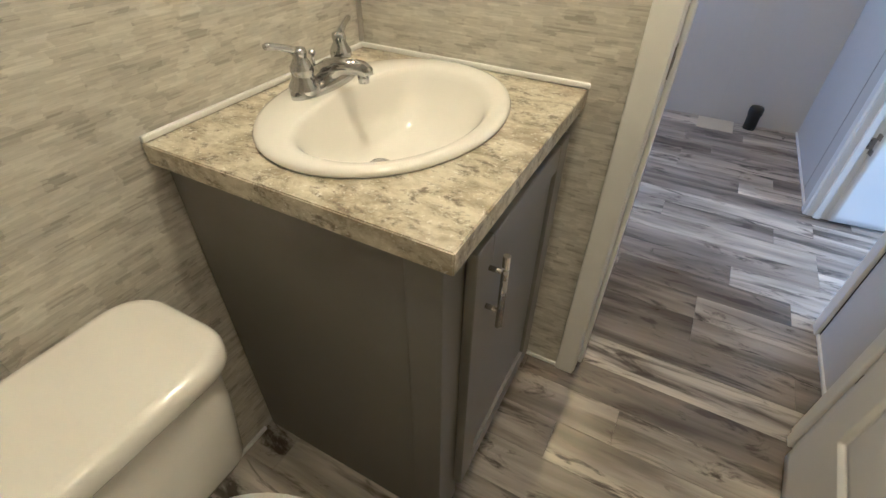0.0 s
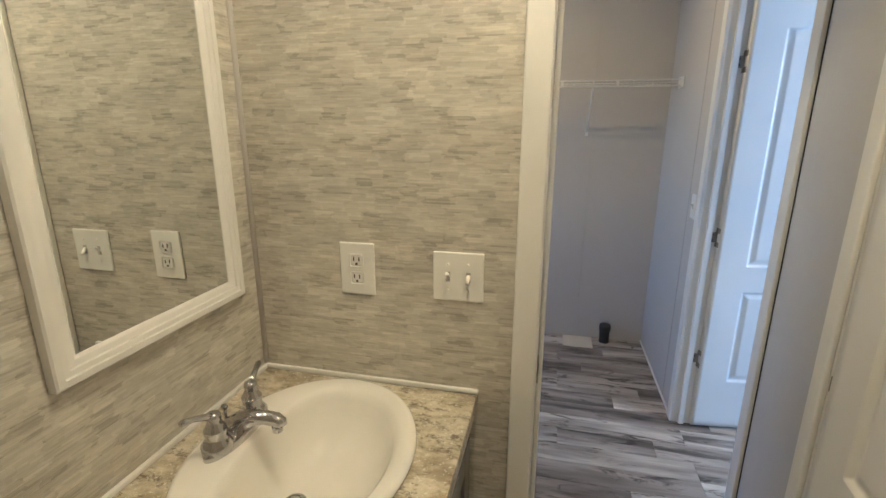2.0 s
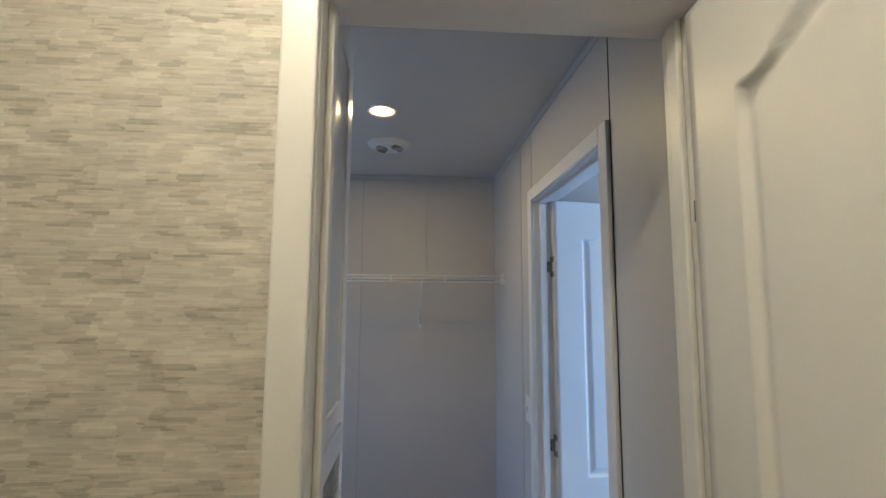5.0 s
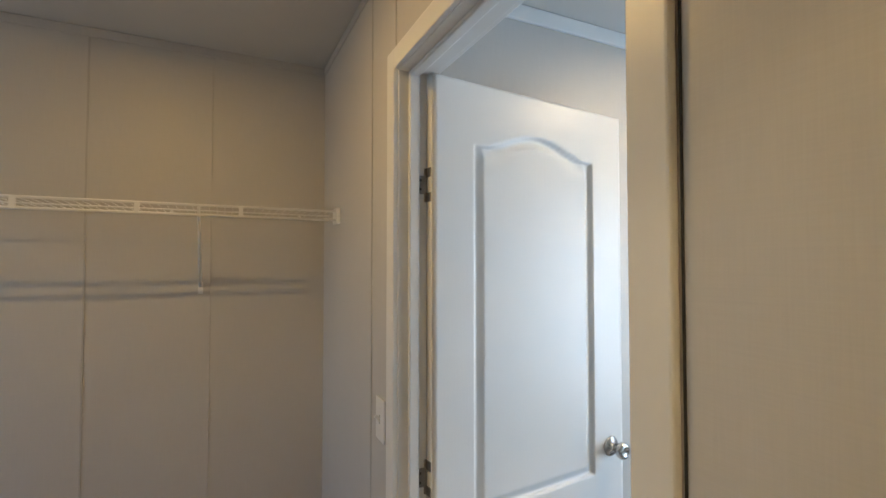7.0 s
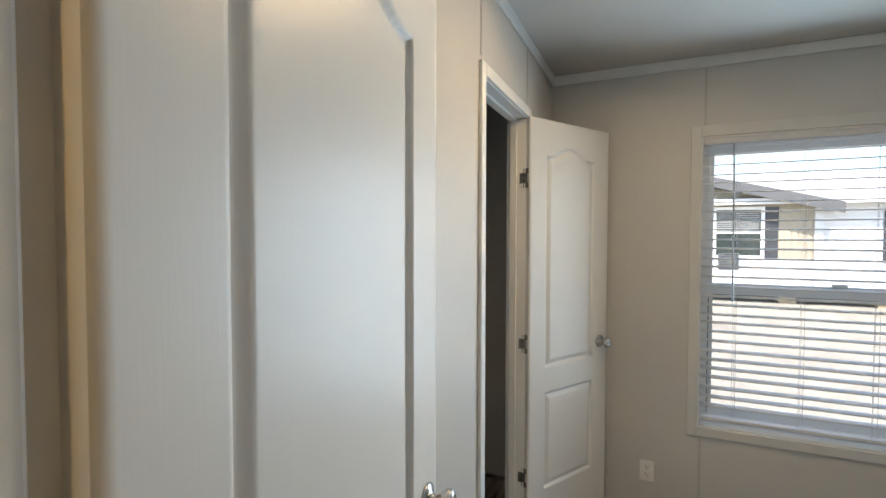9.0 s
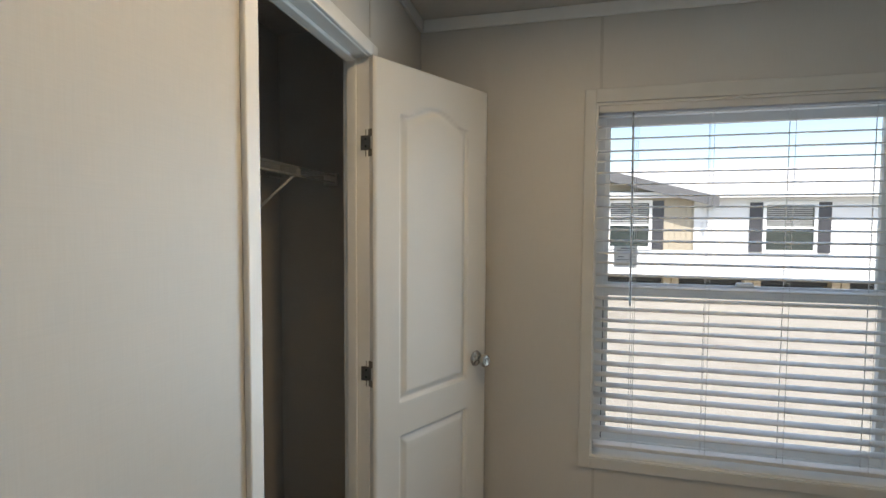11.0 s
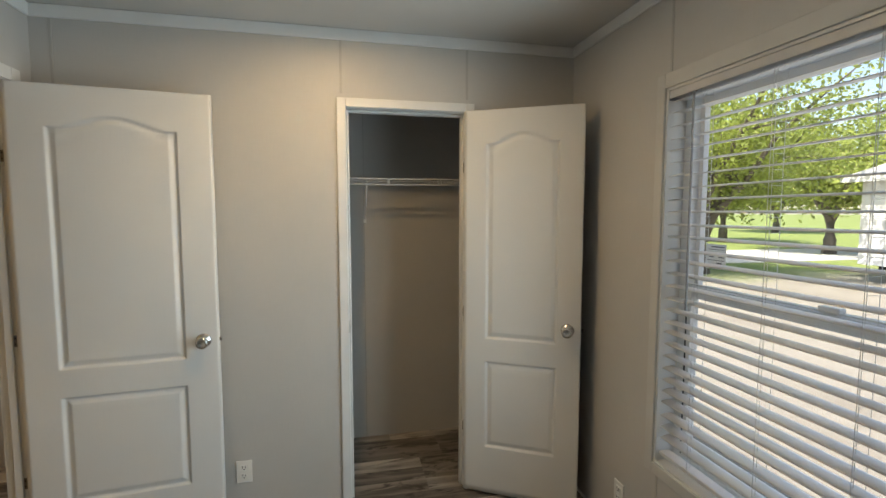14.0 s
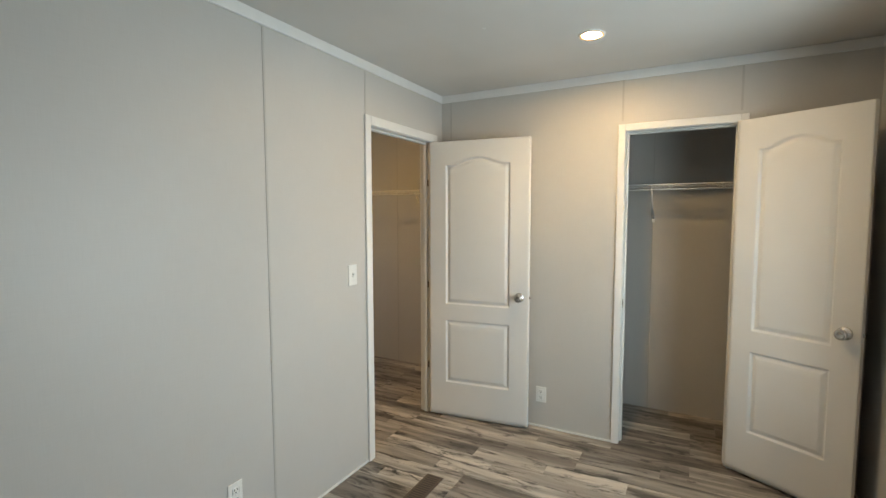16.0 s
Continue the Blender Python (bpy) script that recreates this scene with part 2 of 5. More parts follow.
M_MIRROR = material("mirror_silver", (0.86, 0.88, 0.87), 0.015, 1.0)
M_WIRE = varied("white_wire_coating", (0.82, 0.815, 0.80), (0.85, 0.845, 0.83), 0.34, 20.0)
M_BLIND = varied("blind_vinyl", (0.70, 0.685, 0.675), (0.75, 0.735, 0.725), 0.42, 14.0, grain=0.05)
tlb = M_BLIND.node_tree.nodes.new("ShaderNodeBsdfTranslucent")
tlb.inputs["Color"].default_value = (0.80, 0.78, 0.75, 1)
mxb = M_BLIND.node_tree.nodes.new("ShaderNodeMixShader")
mxb.inputs[0].default_value = 0.12
link(M_BLIND, bsdf(M_BLIND).outputs[0], mxb.inputs[1])
link(M_BLIND, tlb.outputs[0], mxb.inputs[2])
link(M_BLIND, mxb.outputs[0], M_BLIND.node_tree.nodes["Material Output"].inputs["Surface"])
M_VINYL = varied("window_vinyl", (0.80, 0.80, 0.79), (0.84, 0.84, 0.83), 0.35, 10.0)
M_GLASS = make_glass()
M_FURN = varied("grey_metal_panel", (0.64, 0.64, 0.635), (0.68, 0.68, 0.675), 0.36, 5.0, rvar=0.05)
M_LAMPGLOW = make_glow("led_diffuser", LAMP, 152.0)
M_HALLGLOW = make_glow("hall_led_diffuser", WARM, 6.0)
M_HALO = make_glow("trim_halo_glow", (1.0, 0.50, 0.18), 0.4)
M_HALLCHIP = make_glow("hall_led_chip", WARM, 310.0)
M_BATHGLOW = make_glow("bath_led_diffuser", BATH, 62.0)
M_DIMGLOW = make_glow("dim_led_diffuser", BATH, 25.0)
M_BRONZE = varied("brown_register", (0.085, 0.06, 0.045), (0.11, 0.08, 0.06), 0.45, 30.0)
M_CREAM = varied("cream_register", (0.62, 0.57, 0.47), (0.66, 0.61, 0.51), 0.5, 20.0)
M_BLACK = varied("black_rubber", (0.012, 0.012, 0.013), (0.02, 0.02, 0.021), 0.5, 40.0)
M_WAND = varied("clear_grey_wand", (0.30, 0.30, 0.31), (0.36, 0.36, 0.37), 0.15, 30.0)
M_PAPERW = varied("printed_label", (0.78, 0.78, 0.77), (0.82, 0.82, 0.81), 0.6, 30.0)
tlp = M_PAPERW.node_tree.nodes.new("ShaderNodeBsdfTranslucent")
tlp.inputs["Color"].default_value = (0.8, 0.8, 0.78, 1)
mxp = M_PAPERW.node_tree.nodes.new("ShaderNodeMixShader")
mxp.inputs[0].default_value = 0.6
link(M_PAPERW, bsdf(M_PAPERW).outputs[0], mxp.inputs[1])
link(M_PAPERW, tlp.outputs[0], mxp.inputs[2])
link(M_PAPERW, mxp.outputs[0], M_PAPERW.node_tree.nodes["Material Output"].inputs["Surface"])
M_ROOF = varied("pale_shingle", (0.36, 0.36, 0.365), (0.50, 0.50, 0.505), 0.9, 5.0, grain=0.4, grain_scale=40)
M_PRINT = material("label_print", (0.10, 0.10, 0.11), 0.6)


# ---- mesh helpers ----
def box(bm, x0, x1, y0, y1, z0, z1):
    v = [bm.verts.new((x, y, z)) for z in (z0, z1) for x, y in ((x0, y0), (x1, y0), (x1, y1), (x0, y1))]
    fs = []
    for f in ((3, 2, 1, 0), (4, 5, 6, 7), (0, 1, 5, 4), (1, 2, 6, 5), (2, 3, 7, 6), (3, 0, 4, 7)):
        fs.append(bm.faces.new([v[k] for k in f]))
    return fs


def boxes(*rows):
    bm = bmesh.new()
    for r in rows:
        box(bm, *r)
    return bm


def soft_box(x0, x1, y0, y1, z0, z1, r=0.003, seg=2):
    bm = boxes((x0, x1, y0, y1, z0, z1))
    bmesh.ops.bevel(bm, geom=list(bm.edges), offset=r, segments=seg, profile=0.5, affect="EDGES")
    return bm


def tube(bm, a, b, r, seg=10, r2=None):
    a, b = Vector(a), Vector(b)
    q = (b - a).to_track_quat("Z", "Y")
    rings = []
    for p, rr in ((a, r), (b, r if r2 is None else r2)):
        rings.append([bm.verts.new(p + q @ Vector((rr * math.cos(2 * math.pi * k / seg), rr * math.sin(2 * math.pi * k / seg), 0))) for k in range(seg)])
    for k in range(seg):
        f = bm.faces.new((rings[0][k], rings[0][(k + 1) % seg], rings[1][(k + 1) % seg], rings[1][k]))
        f.smooth = True
    bm.faces.new(rings[0][::-1])
    bm.faces.new(rings[1])


def lathe(bm, profile, seg=28, at=(0, 0, 0), axis="Z", sx=1.0, sy=1.0):
    """profile: rows of radius and height, turned about an axis."""
    turn = {"Z": Matrix.Identity(3), "X": Matrix.Rotation(radians(90), 3, "Y"), "-Y": Matrix.Rotation(radians(90), 3, "X"), "-Z": Matrix.Rotation(radians(180), 3, "X")}[axis]
    rings = []
    for r, h in profile:
        if r < 1e-6:
            rings.append([bm.verts.new(Vector(at) + turn @ Vector((0, 0, h)))])
        else:
            rings.append([bm.verts.new(Vector(at) + turn @ Vector((sx * r * math.cos(2 * math.pi * k / seg), sy * r * math.sin(2 * math.pi * k / seg), h))) for k in range(seg)])
    for a, b in zip(rings, rings[1:]):
        for k in range(seg):
            j = (k + 1) % seg
            if len(a) == 1 and len(b) == 1:
                continue
            if len(a) == 1:
                f = bm.faces.new((a[0], b[j], b[k]))
            elif len(b) == 1:
                f = bm.faces.new((a[k], a[j], b[0]))
            else:
                f = bm.faces.new((a[k], a[j], b[j], b[k]))
            f.smooth = True


def sweep(bm, points, radii, seg=12):
    """A round bar along points, with a radius at each."""
    pts = [Vector(p) for p in points]
    rings = []
    for k, p in enumerate(pts):
        d = (pts[min(k + 1, len(pts) - 1)] - pts[max(k - 1, 0)]).normalized()
        q = d.to_track_quat("Z", "Y")
        rings.append([bm.verts.new(p + q @ Vector((radii[k] * math.cos(2 * math.pi * j / seg), radii[k] * math.sin(2 * math.pi * j / seg), 0))) for j in range(seg)])
    for a, b in zip(rings, rings[1:]):
        for j in range(seg):
            f = bm.faces.new((a[j], a[(j + 1) % seg], b[(j + 1) % seg], b[j]))
            f.smooth = True
    bm.faces.new(rings[0][::-1])
    bm.faces.new(rings[-1])


def mesh_of(name, bm, mats):
    me = bpy.data.meshes.new(name)
    bmesh.ops.recalc_face_normals(bm, faces=bm.faces)
    bm.to_mesh(me)
    bm.free()
    for m in mats if isinstance(mats, (list, tuple)) else [mats]:
        me.materials.append(m)
    return me


def part(name, bm, mat, parent=None, label="", at=None):
    ob = new(name, mesh_of(name, bm, mat))
    if at is not None:
        ob.matrix_basis = at
    if parent is not None:
        ob.parent = parent
    if label:
        ob["label"] = label
    return ob


def thing(name, label, category, group="", kind="", at=None):
    ob = new(name)
    ob.empty_display_size = 0.05
    if at is not None:
        ob.matrix_basis = at
    return tagged(ob, label, category, group, kind)


def structure(name, bm, mat, label, category):
    return tagged(part(name, bm, mat), label, category, kind="structure")


# ---- structure ----
X_BW, X_H, X_B, X_E = -0.302, 1.077, 1.172, 3.69      # bath west, hall east, bedroom west, bedroom east
Y_P, Y_PN, Y_N, Y_HN, Y_CN = 1.395, 1.50, 2.885, 3.68, 3.60
Z_C = 2.39
X_F, Y_F = 0.345, 2.04                                # furnace closet front and far side

def wall_with_hole(axis, a0, a1, u0, u1, h0=0.0, h1=Z_C, hole=None):
    """An upright slab a0..a1 thick along axis, u0..u1 long, with one hole (ua, ub, za, zb)."""
    rows = []
    if hole is None:
        rows = [(u0, u1, h0, h1)]
    else:
        ua, ub, za, zb = hole
        rows = [(u0, ua, h0, h1), (ub, u1, h0, h1), (ua, ub, zb, h1)]
        if za > h0:
            rows.append((ua, ub, h0, za))
    bm = bmesh.new()
    for p, q, r, s in rows:
        if axis == "x":
            box(bm, a0, a1, p, q, r, s)
        else:
            box(bm, p, q, a0, a1, r, s)
    return bm


def two_sided(bm, axis, sign):
    """Second material on the faces that look along sign of the axis."""
    bm.normal_update()
    k = "xyz".index(axis)
    for f in bm.faces:
        if f.normal[k] * sign > 0.5:
            f.material_index = 1
    return bm


tagged(part("subfloor", boxes((-1.75, 3.83, -2.3, 3.78, -0.12, -0.006)), M_DARK), "dark boarding under the plank floor", "floor", kind="structure")
structure("wall_bath_west", wall_with_hole("x", -0.42, X_BW, -1.0, Y_P), M_PAPER, "bathroom wall in grey stacked-strip wallpaper", "wall")
structure("wall_bath_south", wall_with_hole("y", -1.0, -0.9, X_BW, X_H), M_PAPER, "plain end wall of the bathroom, papered", "wall")
structure("wall_bath_east", two_sided(wall_with_hole("x", X_H, X_B, -2.3, 1.40), "x", -1), [M_WALL, M_PAPER], "papered bathroom wall behind the open door", "wall")
structure("wall_partition", two_sided(wall_with_hole("y", Y_P, Y_PN, -0.42, X_H, hole=(0.377, 1.003, 0.0, 2.063)), "y", -1), [M_WALL, M_PAPER], "papered partition with the bathroom doorway", "wall")
structure("wall_hall_east", wall_with_hole("x", X_H, X_B, 1.40, Y_HN, hole=(1.970, 2.753, 0.0, 2.046)), M_WALL, "grey linen-print wall with the bedroom doorway", "wall")
structure("wall_hall_north", wall_with_hole("y", Y_HN, 3.78, -1.75, X_B), M_WALL, "grey panelled end wall of the utility hall", "wall")
# unseen wall; its opening is added to let cool light into the hall
structure("wall_hall_west", wall_with_hole("x", -1.75, -1.65, Y_F, Y_HN, hole=(2.50, 3.40, 0.90, 2.00)), M_WALL, "unseen grey end wall of the utility hall with an added light opening", "wall")
structure("wall_furnace", boxes((0.24, X_F, Y_PN, Y_F, 0, Z_C), (-1.75, 0.24, 1.95, Y_F, 0, Z_C)), M_WALL, "grey walls round the furnace closet", "wall")
structure("wall_bedroom_north", wall_with_hole("y", Y_N, 2.975, X_B, X_E, hole=(2.467, 3.103, 0.0, 2.038)), M_WALL, "grey linen-print bedroom wall with the closet doorway", "wall")
structure("wall_bedroom_east", wall_with_hole("x", X_E, 3.83, -2.3, 3.70, hole=(0.983, 2.129, 0.494, 1.985)), M_WALL, "grey bedroom wall with the window", "wall")
structure("wall_bedroom_south", wall_with_hole("y", -2.3, -2.2, X_B, X_E), M_WALL, "plain grey bedroom end wall", "wall")
structure("wall_closet_north", wall_with_hole("y", Y_CN, 3.70, X_B, X_E), M_WALL, "grey back wall of the bedroom closet", "wall")
structure("ceiling", boxes((-1.75, 3.83, -2.3, 3.78, Z_C, Z_C + 0.12)), M_CEIL, "flat off-white ceiling board", "ceiling")


# unseen slab added to keep the sun out of the west hall opening
structure("roof", boxes((-2.75, 3.95, -2.4, 3.9, Z_C + 0.124, Z_C + 0.20)), M_ROOF, "added unseen roof slab, its wide eave blocking the sun", "roof")


def crown(name, x0, x1, y0, y1, label):
    bm = soft_box(x0, x1, y0, y1, Z_C - 0.055, Z_C - 0.001, 0.004)
    return structure(name, bm, M_TRIM, label, "trim")


for x0, x1, y0, y1 in ((X_B, X_E, Y_N - 0.013, Y_N), (X_B, X_B + 0.013, -2.2, Y_N - 0.013), (X_E - 0.013, X_E, -2.2, Y_N - 0.013)):
    crown("crown_trim", x0, x1, y0, y1, "narrow white ceiling trim round the bedroom")
for x0, x1, y0, y1 in ((-1.65, X_H, Y_HN - 0.005, Y_HN), (X_H - 0.005, X_H, Y_PN, Y_HN - 0.005)):
    structure("hall_trim", soft_box(x0, x1, y0, y1, Z_C - 0.035, Z_C - 0.001, 0.003), M_WALL, "narrow ceiling trim in the hall", "trim")


def baseboard(x0, x1, y0, y1, mat=M_TRIM):
    structure("baseboard", soft_box(x0, x1, y0, y1, 0.0, 0.014, 0.003), mat, "thin white floor trim along the wall", "trim")


baseboard(X_B, 2.441, Y_N - 0.008, Y_N)
baseboard(3.15, X_E, Y_N - 0.008, Y_N)
baseboard(X_B, X_B + 0.008, -2.2, 1.930)
baseboard(X_E - 0.008, X_E, -2.2, Y_N)
baseboard(X_H - 0.008, X_H, Y_PN, 1.930)
baseboard(X_H - 0.008, X_H, 2.794, Y_HN)
baseboard(X_BW, 0.337, Y_P - 0.008, Y_P)
baseboard(X_BW, X_BW + 0.008, -0.9, 0.80)


def seam(axis, face, sign, u, z0, z1, w=0.012, mat=M_SEAM):
    lo, hi = sorted((face, face + sign * 0.0025))
    if axis == "x":
        bm = soft_box(lo, hi, u - w / 2, u + w / 2, z0, z1, 0.0008, 1)
    else:
        bm = soft_box(u - w / 2, u + w / 2, lo, hi, z0, z1, 0.0008, 1)
    structure("panel_seam", bm, mat, "narrow batten over a wall panel joint; near-black strip where a gap shows", "trim")


seam("x", X_B, 1, 1.220, 0.014, 2.335)
seam("x", X_B, 1, 1.946, 2.087, 2.335)
seam("x", X_B, 1, 0.02, 0.014, 2.335)
seam("y", Y_N, -1, 2.462, 2.087, 2.335)
seam("y", Y_N, -1, 1.252, 0.014, 2.335)
seam("y", Y_N, -1, 3.094, 2.087, 2.335)
seam("x", X_E, -1, 2.112, 2.038, 2.335)
seam("x", X_E, -1, 2.112, 0.014, 0.440)
seam("y", Y_HN, -1, 0.229, 0.0, 2.355, 0.007)
seam("y", Y_HN, -1, 0.634, 0.0, 2.355, 0.004, M_WALL)
seam("x", X_H, -1, 2.965, 0.014, 2.355, 0.006)
seam("x", X_H, -1, 2.757, 2.087, 2.355, 0.006)
# near-black strip drawn for the dark gap between casing and wall panel
seam("x", X_H, -1, 1.927, 0.014, 2.355, 0.003, M_DARK)
seam("y", Y_CN, -1, 2.60, 0.0, Z_C, 0.006)
seam("x", X_BW, 1, 0.50, 0.06, Z_C, 0.016, M_PAPER)
seam("y", Y_P, -1, 0.362, 2.122, Z_C, 0.018, M_TRIM)


def corner_bead():
    bm = bmesh.new()
    tube(bm, (X_BW + 0.003, Y_P - 0.003, 0.875), (X_BW + 0.003, Y_P - 0.003, Z_C), 0.0065, 12)
    structure("corner_bead", bm, M_WALL, "papered bead in the bathroom corner", "trim")


corner_bead()


# ---- door frames: jambs, stops and casings ----
def casing_piece(parent, name, x0, x1, y0, y1, z0, z1):
    part(name, soft_box(x0, x1, y0, y1, z0, z1, 0.0035), M_TRIM, parent)


def frame_x(label, a0, a1, u0, u1, top, w=0.057):
    """A frame in a wall whose faces are x = a0 and a1; the clear opening is u0..u1 and top high."""
    f = thing("door_frame", label, "door frame", kind="structure")
    t = 0.018
    casing_piece(f, "jamb", a0 - 0.002, a1 + 0.002, u0 - t, u0, 0, top + t)
    casing_piece(f, "jamb", a0 - 0.002, a1 + 0.002, u1, u1 + t, 0, top + t)
    casing_piece(f, "head_jamb", a0 - 0.002, a1 + 0.002, u0, u1, top, top + t)
    for face, s in ((a0, -1), (a1, 1)):
        lo, hi = sorted((face + s * 0.0, face + s * 0.014))
        casing_piece(f, "casing", lo, hi, u0 - w, u0 - 0.003, 0, top + w)
        casing_piece(f, "casing", lo, hi, u1 + 0.003, u1 + w, 0, top + w)
        casing_piece(f, "head_casing", lo, hi, u0 - 0.003, u1 + 0.003, top + 0.003, top + w)
    return f


def frame_y(label, a0, a1, u0, u1, top, w=0.057, faces=(-1, 1)):
    f = thing("door_frame", label, "door frame", kind="structure")
    t = 0.018
    casing_piece(f, "jamb", u0 - t, u0, a0 - 0.002, a1 + 0.002, 0, top + t)
    casing_piece(f, "jamb", u1, u1 + t, a0 - 0.002, a1 + 0.002, 0, top + t)
    casing_piece(f, "head_jamb", u0, u1, a0 - 0.002, a1 + 0.002, top, top + t)
    for face, s in ((a0, -1), (a1, 1)):
        if s not in faces:
            continue
        lo, hi = sorted((face + s * 0.0, face + s * 0.014))
        casing_piece(f, "casing", u0 - w, u0 - 0.003, lo, hi, 0, top + w)
        casing_piece(f, "casing", u1 + 0.003, u1 + w, lo, hi, 0, top + w)
        casing_piece(f, "head_casing", u0 - 0.003, u1 + 0.003, lo, hi, top + 0.003, top + w)
    return f


f1 = frame_x("white casing and jambs of the bedroom doorway", X_H, X_B, 1.988, 2.735, 2.028)
casing_piece(f1, "stop", X_H + 0.025, X_B - 0.042, 2.722, 2.735, 0, 2.028)
casing_piece(f1, "stop", X_H + 0.025, X_B - 0.042, 1.988, 2.001, 0, 2.028)
casing_piece(f1, "stop", X_H + 0.025, X_B - 0.042, 2.001, 2.722, 2.016, 2.028)
f2 = frame_y("white casing and jambs of the closet doorway", Y_N, 2.975, 2.485, 3.085, 2.020, 0.046, faces=(-1,))
casing_piece(f2, "stop", 2.485, 2.497, Y_N + 0.042, Y_N + 0.075, 0, 2.020)
casing_piece(f2, "stop", 3.073, 3.085, Y_N + 0.042, Y_N + 0.075, 0, 2.020)
casing_piece(f2, "stop", 2.497, 3.073, Y_N + 0.042, Y_N + 0.075, 2.008, 2.020)
f3 = frame_y("cream-white casing and jambs of the bathroom doorway", Y_P, Y_PN, 0.395, 0.985, 2.060, faces=(-1,))
casing_piece(f3, "stop", 0.395, 0.407, Y_P + 0.042, Y_P + 0.075, 0, 2.060)
casing_piece(f3, "stop", 0.973, 0.985, Y_P + 0.042, Y_P + 0.075, 0, 2.060)


def strike(at, label):
    s = thing("strike_plate", label, "strike plate", at=at)
    bm = soft_box(-0.0015, 0.0015, -0.014, 0.014, -0.03, 0.03, 0.001, 1)
    part("plate", bm, M_NICKEL, s)
    part("latch_hole", boxes((-0.0022, 0.0022, -0.006, 0.006, -0.012, 0.012)), M_SLOT, s)


strike(pose(2.4865, Y_N + 0.022, 0.93), "small metal strike plate on the closet jamb")
strike(pose(0.3965, Y_P + 0.024, 0.93), "small metal strike plate on the bathroom jamb")
strike(pose(1.148, 1.9895, 0.93, 0, 0, 90), "small metal strike plate on the bedroom jamb")


# ---- doors ----
def spread(knots, fine, coarse):
    """Coordinates from the first to the last knot, close together near the inner knots."""
    lo, hi = knots[0], knots[-1]
    out, v = [lo], lo
    while v < hi - 1e-6:
        near = min(abs(v - k) for k in knots[1:-1])
        v = min(hi, v + (fine if near < 0.045 else coarse))
        out.append(v)
    return out


def leaf_mesh(w, h, t, px0, px1, zl0, zl1, zu0, zu1, rise):
    """A moulded two-panel door leaf; the upper panel has an arched top. Front looks to -y, the hinge edge is x = 0."""
    def top(x):
        s = abs(2 * (x - px0) / (px1 - px0) - 1)
        if s > 0.86:
            return zu1
        k = 1 - s / 0.86
        return zu1 + rise * (k * k * (3 - 2 * k)) ** 0.85

    def depth(x, z):
        best = -1.0
        for z0, roof in ((zl0, zl1), (zu0, top(x))):
            best = max(best, min(x - px0, px1 - x, z - z0, roof - z))
        d = best
        if d <= 0:
            return 0.0
        if d < 0.009:
            return 0.0125 * math.sin(d / 0.009 * math.pi / 2)
        if d < 0.014:
            return 0.0125
        if d < 0.034:
            return 0.0125 - 0.0100 * (d - 0.014) / 0.020
        return 0.0025

    xs = spread([0.0, px0 + 0.02, px1 - 0.02, w], 0.004, 0.02)
    zs = spread([0.0, zl0 + 0.02, zl1 - 0.02, zu0 + 0.02, zu1 + rise * 0.5, h], 0.004, 0.03)
    bm = bmesh.new()
    sides = []
    for face in (0, 1):
        rows = [[bm.verts.new((x, depth(x, z) if face == 0 else t - depth(x, z), z)) for x in xs] for z in zs]
        for a, b in zip(rows, rows[1:]):
            for k in range(len(xs) - 1):
                q = (a[k], a[k + 1], b[k + 1], b[k]) if face == 0 else (a[k + 1], a[k], b[k], b[k + 1])
                bm.faces.new(q).smooth = True
        sides.append(rows)
    f, b = sides
    for k in range(len(zs) - 1):
        bm.faces.new((b[k][0], f[k][0], f[k + 1][0], b[k + 1][0]))
        bm.faces.new((f[k][-1], b[k][-1], b[k + 1][-1], f[k + 1][-1]))
    for k in range(len(xs) - 1):
        bm.faces.new((f[0][k + 1], f[0][k], b[0][k], b[0][k + 1]))
        bm.faces.new((f[-1][k], f[-1][k + 1], b[-1][k + 1], b[-1][k]))
    return bm


